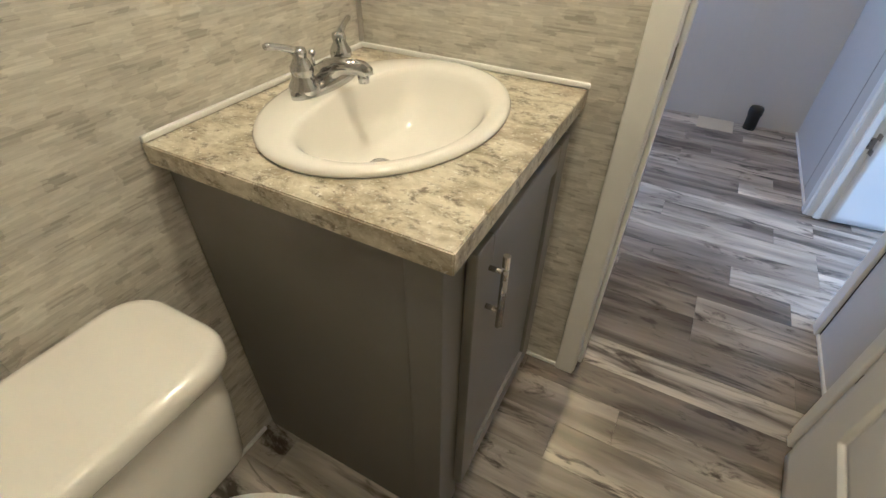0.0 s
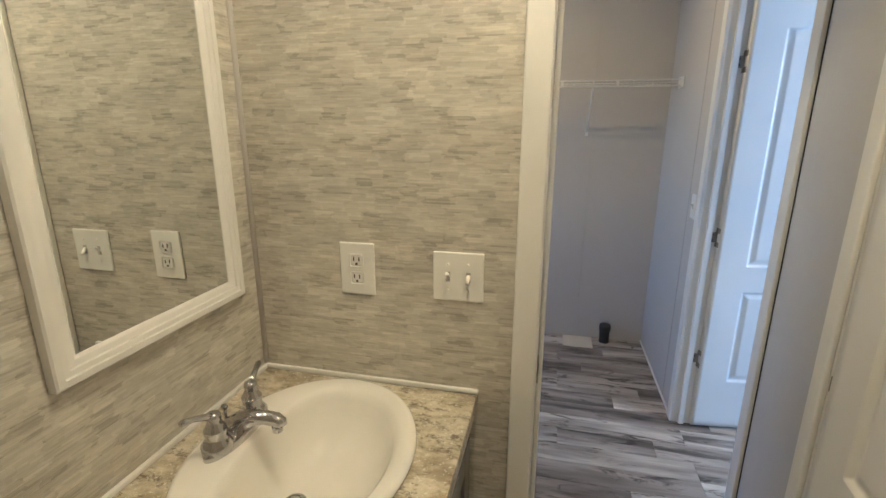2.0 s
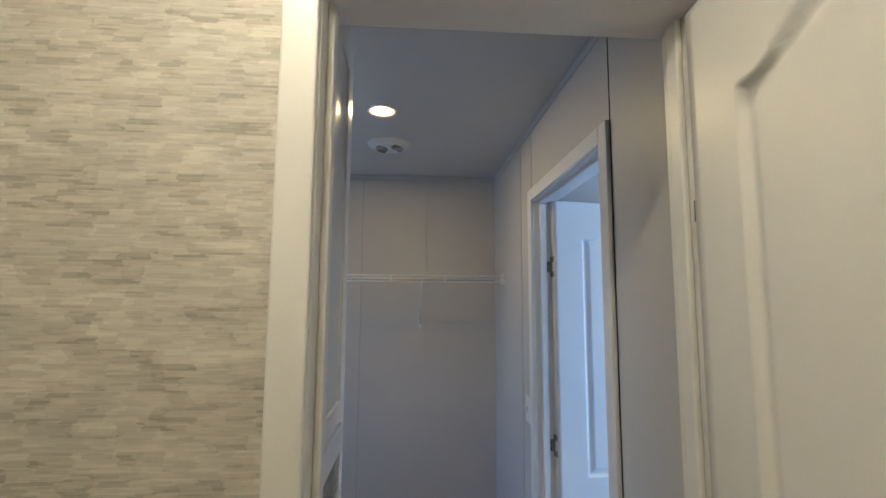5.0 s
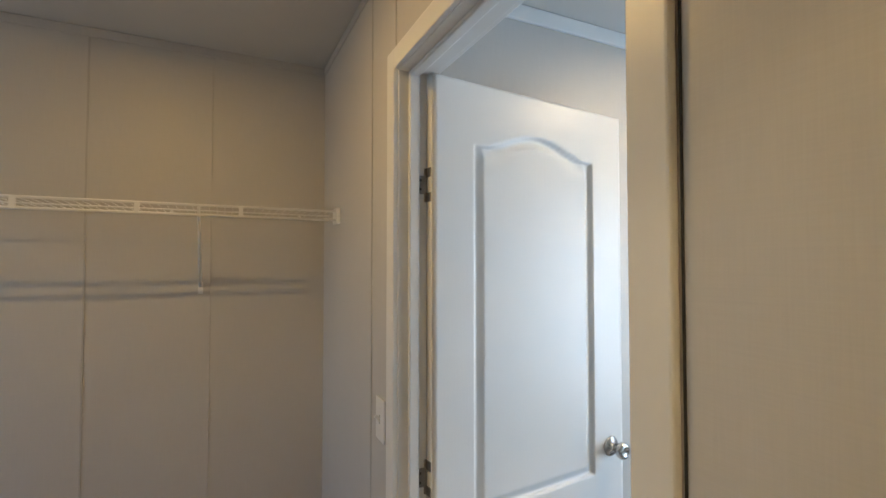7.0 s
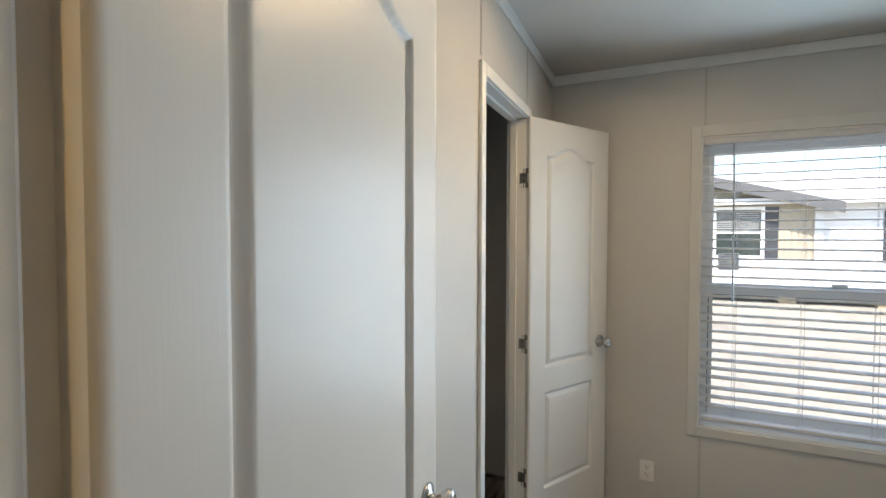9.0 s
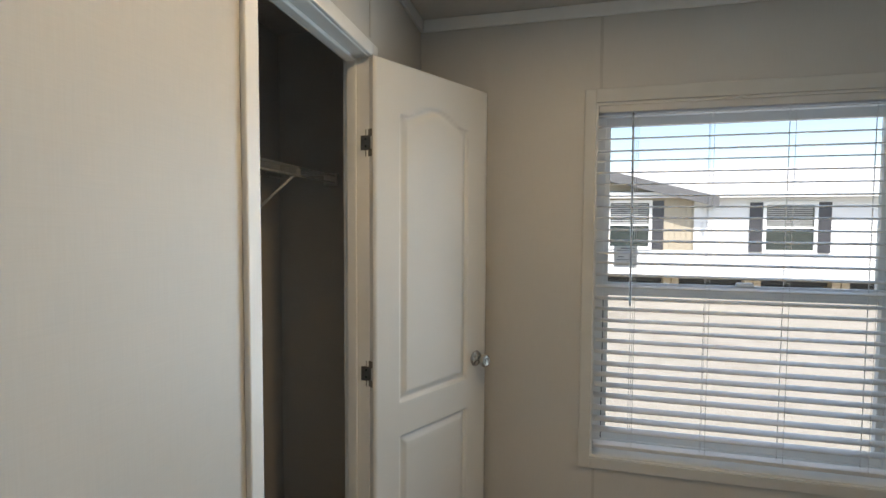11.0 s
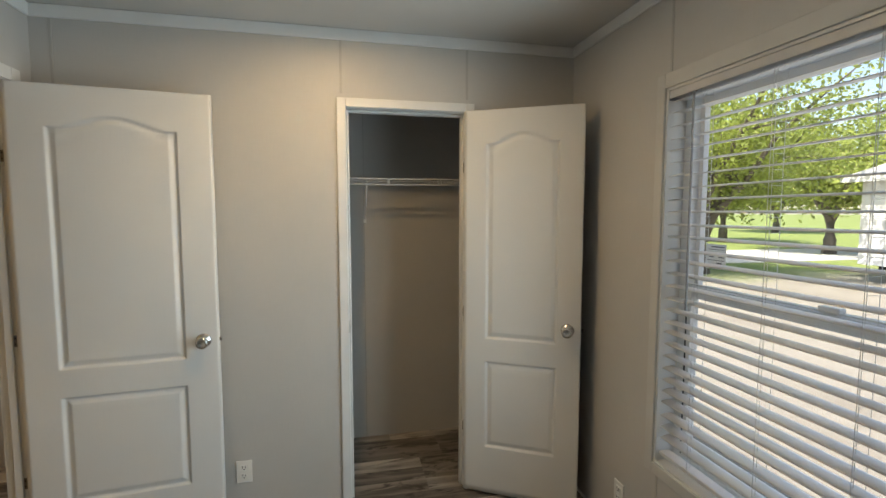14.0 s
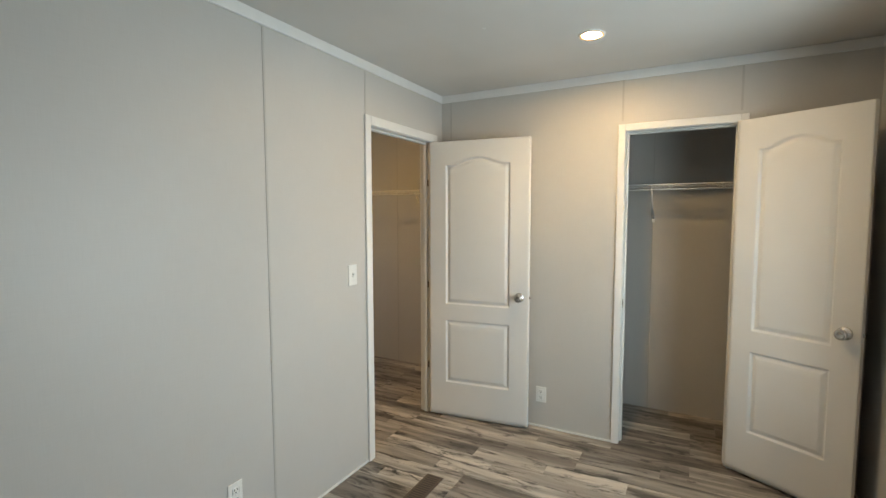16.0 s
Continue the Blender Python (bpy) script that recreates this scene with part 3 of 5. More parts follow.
def door(label, w, at, panel, hinges, knob_z, jamb=None):
    d = thing("interior_door", label, "door", at=at)
    px0, px1 = panel
    h, t = 2.012, 0.035
    part("leaf", leaf_mesh(w, h, t, px0, px1, 0.252, 0.716, 0.838, 1.842, 0.052), M_DOOR, d)
    for s in (-1, 1):
        k = bmesh.new()
        y0 = 0.0 if s < 0 else t
        prof = [(0.0, 0.0), (0.031, 0.0), (0.033, 0.003), (0.030, 0.008), (0.016, 0.011), (0.012, 0.016), (0.012, 0.026), (0.020, 0.034), (0.026, 0.044), (0.027, 0.052), (0.024, 0.059), (0.015, 0.063), (0.013, 0.061), (0.0, 0.061)]
        rows = prof if s < 0 else [(r, -z) for r, z in prof]
        lathe(k, rows, 32, (w - 0.064, y0, knob_z), "-Y")
        part("knob", k, M_NICKEL, d, "round satin nickel knob")
    part("latch", soft_box(w - 0.001, w + 0.011, 0.010, 0.025, knob_z - 0.009, knob_z + 0.009, 0.002), M_NICKEL, d)
    for z in hinges:
        hg = bmesh.new()
        if jamb:
            for lo, hi in ((-0.044, -0.021), (0.021, 0.044)):
                box(hg, -0.0022, 0.0004, 0.003, 0.030, z + lo, z + hi)
            tube(hg, (-0.003, 0.031, z - 0.044), (-0.003, 0.031, z + 0.044), 0.0045, 10)
        else:
            tube(hg, (-0.004, 0.003, z - 0.016), (-0.004, 0.003, z + 0.016), 0.003, 10)
        hg = part("hinge", hg, M_HINGE, d, "satin steel hinge")
        if jamb:
            x0, x1, y0, y1 = jamb
            b = soft_box(x0, x1, y0, y1, at.translation.z + z - 0.024, at.translation.z + z + 0.024, 0.0008, 1)
            b.transform(at.inverted())
            part("jamb_leaf", b, M_HINGE, hg)
            for dz in (-0.012, 0.012):
                c = boxes(((x0 + x1) / 2 - 0.003, (x0 + x1) / 2 + 0.003, y0 - 0.0008, y1, at.translation.z + z + dz - 0.003, at.translation.z + z + dz + 0.003)
                          if x1 - x0 > y1 - y0 else (x0 - 0.0008, x1, (y0 + y1) / 2 - 0.003, (y0 + y1) / 2 + 0.003, at.translation.z + z + dz - 0.003, at.translation.z + z + dz + 0.003))
                c.transform(at.inverted())
                part("screw", c, M_SLOT, hg)
    return d


door("white moulded two-panel door standing open beside the closet", 0.744, pose(1.157, 2.707, 0.014, 0, 0, 6.2), (0.135, 0.607), (1.722, 0.968, 0.357), 0.917, (1.117, 1.154, 2.7325, 2.7365))
door("white moulded two-panel closet door standing half open", 0.596, pose(3.076, 2.868, 0.014, 0, 0, -30.1), (0.118, 0.480), (1.732, 0.965, 0.335), 0.913, (3.0825, 3.0865, 2.878, 2.914))
door("white moulded two-panel bathroom door standing open", 0.585, pose(0.960, 1.388, 0.020, 0, 0, -95), (0.112, 0.473), (1.700, 0.965, 0.335), 0.913)


# ---- electrical plates ----
def outlet(label, at, w=0.078, h=0.122):
    """A duplex socket; local -y looks into the room."""
    o = thing("wall_outlet", label, "outlet", at=at)
    part("plate", soft_box(-w / 2, w / 2, -0.006, 0, -h / 2, h / 2, 0.003, 2), M_PLATE, o)
    for z in (0.021, -0.021):
        f = soft_box(-0.0165, 0.0165, -0.0085, -0.005, z - 0.015, z + 0.015, 0.005, 2)
        face = part("socket", f, M_PLATE, o)
        part("slots", boxes((-0.0078, -0.0052, -0.0095, -0.0075, z - 0.001, z + 0.009), (0.0052, 0.0078, -0.0095, -0.0075, z - 0.001, z + 0.008), (-0.0025, 0.0025, -0.0095, -0.0075, z - 0.010, z - 0.005)), M_SLOT, face)
    s = bmesh.new()
    lathe(s, [(0, 0.0075), (0.003, 0.0072), (0.003, 0.005)], 10, (0, 0, 0), "-Y")
    part("screw", s, M_PLATE, o)
    return o


def switch(label, at, gangs=1, w=0.072, h=0.118):
    o = thing("light_switch", label, "switch", at=at)
    part("plate", soft_box(-w / 2, w / 2, -0.006, 0, -h / 2, h / 2, 0.003, 2), M_PLATE, o)
    for g in range(gangs):
        x = (g - (gangs - 1) / 2) * 0.046
        part("slot", boxes((x - 0.005, x + 0.005, -0.0064, -0.005, -0.012, 0.012)), M_SEAM, o)
        t = bmesh.new()
        up = 1 if g == 0 else -1
        sweep(t, [(x, -0.004, -0.004 * up), (x, -0.011, 0.004 * up), (x, -0.019, 0.011 * up)], [0.0050, 0.0047, 0.0042], 8)
        part("toggle", t, M_PLATE, o)
        for z in (0.030, -0.030):
            s = bmesh.new()
            lathe(s, [(0, 0.0075), (0.0025, 0.0072), (0.0025, 0.005)], 8, (x, 0, z), "-Y")
            part("screw", s, M_PLATE, o)
    return o


outlet("white duplex outlet above the vanity", pose(-0.029, Y_P, 1.151), 0.087, 0.127)
switch("white double toggle switch beside the bathroom doorway", pose(0.212, Y_P, 1.149), 2, 0.115, 0.114)
outlet("white duplex outlet low on the bedroom wall", pose(1.965, Y_N, 0.237), 0.074, 0.112)
outlet("white duplex outlet low beside the window", pose(X_E, 2.360, 0.212, 0, 0, -90), 0.072, 0.112)
outlet("white duplex outlet low on the long bedroom wall", pose(X_B, 1.000, 0.300, 0, 0, 90), 0.072, 0.112)
outlet("white outlet low on the utility hall end wall", pose(-0.145, Y_HN, 0.20), 0.072, 0.112)
switch("white toggle switch beside the bedroom doorway", pose(X_B, 1.806, 1.162, 0, 0, 90), 1)
switch("white toggle switch in the hall beside the doorway", pose(X_H, 2.868, 1.100, 0, 0, -90), 1)


# ---- lamps and ceiling fittings ----
def recessed_light(label, x, y, r=0.047, glow=M_LAMPGLOW, chip=None):
    o = thing("recessed_light", label, "ceiling light", at=pose(x, y, Z_C))
    ring = bmesh.new()
    lathe(ring, [(r, -0.002), (r + 0.004, -0.006), (r + 0.018, -0.005), (r + 0.020, 0.0)], 40)
    part("trim_ring", ring, M_TRIM, o)
    d = bmesh.new()
    lathe(d, [(0, -0.0035), (r, -0.0035), (r, -0.001), (0, -0.001)], 40)
    part("diffuser", d, glow, o, "glowing warm-white diffuser")
    # emissive ring imitates the lamp's amber light on its trim
    e = bmesh.new()
    lathe(e, [(r - 0.001, -0.0052), (r + 0.003, -0.0066), (r + 0.008, -0.0064), (r + 0.009, -0.0055)], 40)
    part("halo_ring", e, M_HALO, o, "ring glowing amber in place of lamplight on the trim")
    if chip:
        c = bmesh.new()
        lathe(c, [(0, -0.0055), (0.019, -0.0050), (0.021, -0.0036)], 28)
        part("led_chip", c, chip, o, "brighter centre of the diffuser")


recessed_light("round white recessed ceiling light, lit, in the hall", 0.404, 2.646, glow=M_HALLGLOW, chip=M_HALLCHIP)
recessed_light("round white recessed ceiling light, lit, in the bedroom", 2.401, 2.172)
recessed_light("round white recessed ceiling light, lit, in the bathroom", 0.300, 0.980, r=0.055, glow=M_BATHGLOW)
recessed_light("round white recessed ceiling light, lit, in the bathroom", 0.640, 0.500, r=0.060, glow=M_DIMGLOW)


def exhaust_vent():
    o = thing("exhaust_vent", "round white ceiling exhaust vent with two slotted grilles", "vent", at=pose(0.417, 3.083, Z_C, 0, 0, -14))
    b = bmesh.new()
    lathe(b, [(0.080, -0.016), (0.086, -0.013), (0.108, -0.009), (0.115, 0.0)], 48)
    part("ring", b, M_PLATE, o)
    b = bmesh.new()
    lathe(b, [(0, -0.019), (0.020, -0.020), (0.060, -0.0235), (0.078, -0.022), (0.083, -0.014)], 48)
    part("grille", b, M_PLATE, o)
    for s in (0, 180):
        for k in range(8):
            r = 0.020 + 0.0072 * k
            z = -0.0206 - 0.0032 * min(1.0, (r - 0.02) / 0.04)
            pts = [(r * math.cos(a), r * math.sin(a), z) for a in [radians(s - 55 + 10 * j) for j in range(12)]]
            sl = bmesh.new()
            sweep(sl, pts, [0.0012] * len(pts), 6)
            part("slot", sl, M_SLOT, o)


exhaust_vent()


def ceiling_cap():
    o = thing("screw_cap", "tiny white screw cap on the bedroom ceiling", "cap", at=pose(1.965, 1.843, Z_C))
    b = bmesh.new()
    lathe(b, [(0.0, -0.004), (0.005, -0.0035), (0.008, -0.0015), (0.009, 0.0)], 16)
    part("cap", b, M_PLATE, o)


ceiling_cap()


# ---- wire shelves ----
def wire_shelf(label, x0, x1, wall_y, depth, z, braces, posts, drop=0.285):
    o = thing("wire_shelf", label, "wire shelf")
    yf = wall_y - depth
    def bar(name, *runs, r=0.003):
        bm = bmesh.new()
        for a, b in runs:
            tube(bm, a, b, r, 8)
        return part(name, bm, M_WIRE, o)
    bar("front_rail", ((x0, yf, z), (x1, yf, z)), r=0.0046)
    bar("lip_rail", ((x0, yf - 0.001, z - 0.033), (x1, yf - 0.001, z - 0.033)), r=0.0046)
    bar("back_rail", ((x0, wall_y - 0.008, z - 0.004), (x1, wall_y - 0.008, z - 0.004)))
    bar("middle_rail", ((x0, wall_y - depth / 2, z - 0.004), (x1, wall_y - depth / 2, z - 0.004)))
    n = int((x1 - x0 - 0.02) / 0.0254)
    rods = bmesh.new()
    for k in range(n):
        x = x0 + 0.012 + k * 0.0254
        tube(rods, (x, wall_y - 0.006, z), (x, yf, z), 0.0009, 5)
    tagged(part("wire_deck", rods, M_WIRE, o), kind="stuff")
    for x in posts:
        part("lip_post", boxes((x - 0.007, x + 0.007, yf - 0.0055, yf + 0.003, z - 0.034, z + 0.001)), M_WIRE, o)
    for x in braces:
        b = bmesh.new()
        tube(b, (x, yf + 0.012, z - 0.006), (x, wall_y - 0.006, z - drop), 0.0055, 8)
        box(b, x - 0.009, x + 0.009, wall_y - 0.008, wall_y, z - drop - 0.03, z - drop + 0.017)
        part("brace", b, M_WIRE, o)
    part("end_bracket", soft_box(x1 - 0.010, x1 + 0.006, yf - 0.010, yf + 0.06, z - 0.046, z + 0.014, 0.004), M_WIRE, o)
    for k in range(4):
        x = x0 + 0.1 + k * (x1 - x0 - 0.2) / 3
        part("wall_clip", soft_box(x - 0.006, x + 0.006, wall_y - 0.014, wall_y, z - 0.010, z + 0.006, 0.002, 1), M_WIRE, o)
    return o


wire_shelf("white wire shelf with diagonal braces on the hall end wall", -0.55, X_H - 0.006, Y_HN, 0.300, 1.727, (-0.17, 0.600), (-0.187, 0.119, 0.425, 0.731))
wire_shelf("white wire shelf with diagonal braces in the closet", 1.80, X_E - 0.006, Y_CN, 0.300, 1.708, (2.605, 3.380), (2.11, 2.42, 2.73, 3.04, 3.35), 0.235)


# ---- furnace closet door ----
def furnace_door():
    o = thing("furnace_door", "white framed furnace closet door with grey metal panel and lower grille", "door")
    x = X_F
    y0, y1 = 1.585, 1.975
    for a, b, lo, hi in ((1.56, y0 - 0.002, 0.0, 2.26), (y1 + 0.004, 2.036, 0.0, 2.26)):
        part("casing", soft_box(x, x + 0.014, a, b, lo, hi, 0.003), M_TRIM, o)
    part("head_casing", soft_box(x, x + 0.014, 1.56, 2.036, 2.262, 2.315, 0.003), M_TRIM, o)
    up = part("upper_frame", boxes((x + 0.001, x + 0.018, y0, y0 + 0.035, 1.285, 2.25), (x + 0.001, x + 0.018, y1 - 0.045, y1, 1.285, 2.25),
                                   (x + 0.001, x + 0.018, y0 + 0.035, y1 - 0.045, 1.285, 1.335), (x + 0.001, x + 0.018, y0 + 0.035, y1 - 0.045, 2.20, 2.25)), M_TRIM, o)
    part("panel", boxes((x + 0.001, x + 0.011, y0 + 0.035, y1 - 0.045, 1.335, 2.20)), M_FURN, up, "glossy grey metal panel")
    lo = part("lower_frame", boxes((x + 0.001, x + 0.020, y0, y0 + 0.035, 0.03, 1.272), (x + 0.001, x + 0.020, y1 - 0.035, y1, 0.03, 1.272),
                                   (x + 0.001, x + 0.020, y0 + 0.035, y1 - 0.035, 1.215, 1.272), (x + 0.001, x + 0.020, y0 + 0.035, y1 - 0.035, 0.03, 0.12)), M_TRIM, o)
    # near-black sheet paints the shade behind the slats
    part("grille_shade", boxes((x + 0.001, x + 0.004, y0 + 0.035, y1 - 0.035, 0.12, 1.215)), M_DARK, lo)
    for k in range(68):
        z = 0.128 + k * 0.016
        bm = bmesh.new()
        v = [bm.verts.new(p) for p in ((x + 0.006, y0 + 0.035, z), (x + 0.018, y0 + 0.035, z + 0.007), (x + 0.018, y1 - 0.035, z + 0.007), (x + 0.006, y1 - 0.035, z),
                                       (x + 0.006, y0 + 0.035, z + 0.003), (x + 0.018, y0 + 0.035, z + 0.010), (x + 0.018, y1 - 0.035, z + 0.010), (x + 0.006, y1 - 0.035, z + 0.003))]
        for q in ((0, 1, 2, 3), (7, 6, 5, 4), (1, 5, 6, 2), (0, 3, 7, 4), (0, 4, 5, 1), (3, 2, 6, 7)):
            bm.faces.new([v[j] for j in q])
        part("slat", bm, M_TRIM, lo)


furnace_door()


# ---- hall floor things ----
def hall_register():
    o = thing("floor_register", "cream metal floor register beside the hall end wall", "floor vent", at=pose(0.640, 3.578, 0.0))
    part("plate", soft_box(-0.100, 0.100, -0.085, 0.085, 0.0, 0.006, 0.002), M_CREAM, o)
    for k in range(11):
        part("louvre", boxes((-0.085, 0.085, -0.070 + k * 0.014 - 0.003, -0.070 + k * 0.014 + 0.003, 0.006, 0.0075)), M_CREAM, o)


def pipe_stub():
    o = thing("pipe_stub", "short black capped pipe standing up from the hall floor", "pipe", at=pose(0.822, 3.622, 0.0))
    b = bmesh.new()
    lathe(b, [(0.034, 0.0), (0.034, 0.095)], 24)
    part("pipe", b, M_BLACK, o)
    c = bmesh.new()
    lathe(c, [(0.037, 0.085), (0.039, 0.090), (0.039, 0.120), (0.034, 0.132), (0.0, 0.136)], 24)
    part("cap", c, M_BLACK, o)


def bedroom_register():
    o = thing("floor_register", "brown slotted metal floor register in the bedroom", "floor vent", at=pose(1.615, 1.84, 0.0))
    part("plate", soft_box(-0.052, 0.052, -0.14, 0.14, 0.0, 0.006, 0.002), M_BRONZE, o)
    for k in range(14):
        part("slot", boxes((-0.036, 0.036, -0.124 + k * 0.019 - 0.004, -0.124 + k * 0.019 + 0.004, 0.006, 0.0066)), M_SLOT, o)


hall_register()
pipe_stub()
bedroom_register()


# ---- vanity ----
def vanity():
    o = thing("vanity_cabinet", "grey painted vanity cabinet with one shaker door", "cabinet")
    x0, x1, y0, y1 = X_BW + 0.009, 0.236, 0.822, Y_P - 0.009
    part("side_panel", boxes((x0, x1 - 0.018, y0, y0 + 0.016, 0.0, 0.822)), M_CAB, o)
    part("side_panel", boxes((x0, x1 - 0.018, y1 - 0.016, y1, 0.0, 0.822)), M_CAB, o)
    part("bottom_panel", boxes((x0, x1 - 0.018, y0 + 0.016, y1 - 0.016, 0.085, 0.100)), M_CAB, o)
    part("back_panel", boxes((x0, x0 + 0.006, y0 + 0.016, y1 - 0.016, 0.1, 0.822)), M_CAB, o)
    part("toe_kick", boxes((x1 - 0.080, x1 - 0.065, y0 + 0.016, y1 - 0.016, 0.0, 0.085)), M_DARK, o)
    part("side_stile", soft_box(x1 - 0.060, x1, y0 - 0.003, y0 + 0.0, 0.0, 0.822, 0.001, 1), M_CAB, o)
    part("face_frame", boxes((x1 - 0.018, x1, y0, y0 + 0.078, 0.0, 0.822), (x1 - 0.018, x1, y1 - 0.085, y1, 0.0, 0.822),
                             (x1 - 0.018, x1, y0 + 0.078, y1 - 0.085, 0.770, 0.822), (x1 - 0.018, x1, y0 + 0.078, y1 - 0.085, 0.085, 0.130)), M_CAB, o)
    dy0, dy1, dz0, dz1, s = 0.886, 1.326, 0.095, 0.792, 0.058
    d = part("door", soft_box(x1 + 0.001, x1 + 0.011, dy0 + s - 0.004, dy1 - s + 0.004, dz0 + s - 0.004, dz1 - s + 0.004, 0.001, 1), M_CAB, o)
    for r in ((dy0, dy0 + s, dz0, dz1), (dy1 - s, dy1, dz0, dz1), (dy0 + s, dy1 - s, dz0, dz0 + s), (dy0 + s, dy1 - s, dz1 - s, dz1)):
        part("rail", soft_box(x1 + 0.001, x1 + 0.020, r[0], r[1], r[2], r[3], 0.0015, 1), M_CAB, d)
    h = bmesh.new()
    tube(h, (x1 + 0.046, 0.934, 0.614), (x1 + 0.046, 0.934, 0.768), 0.006, 14)
    for z in (0.650, 0.734):
        tube(h, (x1 + 0.019, 0.934, z), (x1 + 0.046, 0.934, z), 0.0045, 10)
    part("handle", h, M_NICKEL, d, "brushed nickel bar handle")


def countertop():
    o = thing("countertop", "beige and brown stone-pattern laminate vanity top", "countertop")
    bm = boxes((X_BW + 0.001, 0.261, 0.800, Y_P - 0.001, 0.824, 0.862))
    bmesh.ops.bevel(bm, geom=[e for e in bm.edges], offset=0.002, segments=2, affect="EDGES")
    top = part("slab", bm, M_LAM, o)
    cut = bmesh.new()
    lathe(cut, [(1.0, -0.2), (1.0, 0.2)], 48, (-0.028, 1.106, 0.84), sx=0.190, sy=0.244)
    bmesh.ops.contextual_create(cut, geom=[e for e in cut.edges if e.is_boundary])
    me = mesh_of("sink_cut", cut, M_LAM)
    cutter = bpy.data.objects.new("sink_cut", me)
    scene.collection.objects.link(cutter)
    mod = top.modifiers.new("hole", "BOOLEAN")
    mod.object, mod.operation, mod.solver = cutter, "DIFFERENCE", "EXACT"
    bpy.context.view_layer.update()
    done = bpy.data.meshes.new_from_object(top.evaluated_get(bpy.context.evaluated_depsgraph_get()))
    top.modifiers.clear()
    top.data = done
    bpy.data.objects.remove(cutter)
    part("wall_strip", soft_box(X_BW + 0.001, X_BW + 0.011, 0.800, Y_P - 0.011, 0.8625, 0.874, 0.003), M_TRIM, o, "white trim strip against the wall")
    part("wall_strip", soft_box(X_BW + 0.001, 0.264, Y_P - 0.011, Y_P - 0.001, 0.8625, 0.874, 0.003), M_TRIM, o, "white trim strip against the wall")


def sink():
    o = thing("sink", "oval white china drop-in sink with a chrome drain", "sink", at=pose(-0.032, 1.110, 0.862))
    n = 72
    def outer(a, k):
        return Vector((0.213 * k * math.cos(a), 0.262 * k * math.sin(a), 0))
    def inner(a):
        c, s = math.cos(a), math.sin(a)
        x = 0.014 + 0.160 * c
        if c < 0:
            x = 0.014 - 0.122 * (abs(c) ** 0.75)
        return Vector((x, 0.214 * s, 0))
    rings = []
    for k, z in ((0.965, 0.0005), (0.995, 0.002), (1.0, 0.006), (0.985, 0.012), (0.95, 0.0145)):
        rings.append([outer(2 * math.pi * j / n, k) + Vector((0, 0, z)) for j in range(n)])
    drain = Vector((-0.034, 0.000, 0))
    for f, z in ((1.10, 0.0128), (1.04, 0.0100), (0.995, 0.0030), (0.955, -0.0110), (0.90, -0.034), (0.80, -0.068), (0.62, -0.100), (0.38, -0.118), (0.15, -0.126)):
        rings.append([drain + (inner(2 * math.pi * j / n) - drain) * f + Vector((0, 0, z)) for j in range(n)])
    bm = bmesh.new()
    vs = [[bm.verts.new(p) for p in r] for r in rings]
    for a, b in zip(vs, vs[1:]):
        for j in range(n):
            bm.faces.new((a[j], a[(j + 1) % n], b[(j + 1) % n], b[j])).smooth = True
    bm.faces.new(vs[-1])
    part("bowl", bm, M_CHINA, o)
    d = bmesh.new()
    lathe(d, [(0.024, -0.1255), (0.025, -0.1235), (0.020, -0.1215), (0.017, -0.1235)], 28, drain)
    lathe(d, [(0.0, -0.1185), (0.012, -0.119), (0.015, -0.121), (0.015, -0.1245)], 28, drain)
    part("drain", d, M_CHROME, o)
    g = bmesh.new()
    lathe(g, [(0.020, -0.1245), (0.0, -0.1245)], 24, drain)
    part("drain_gap", g, M_SLOT, o)
    return o


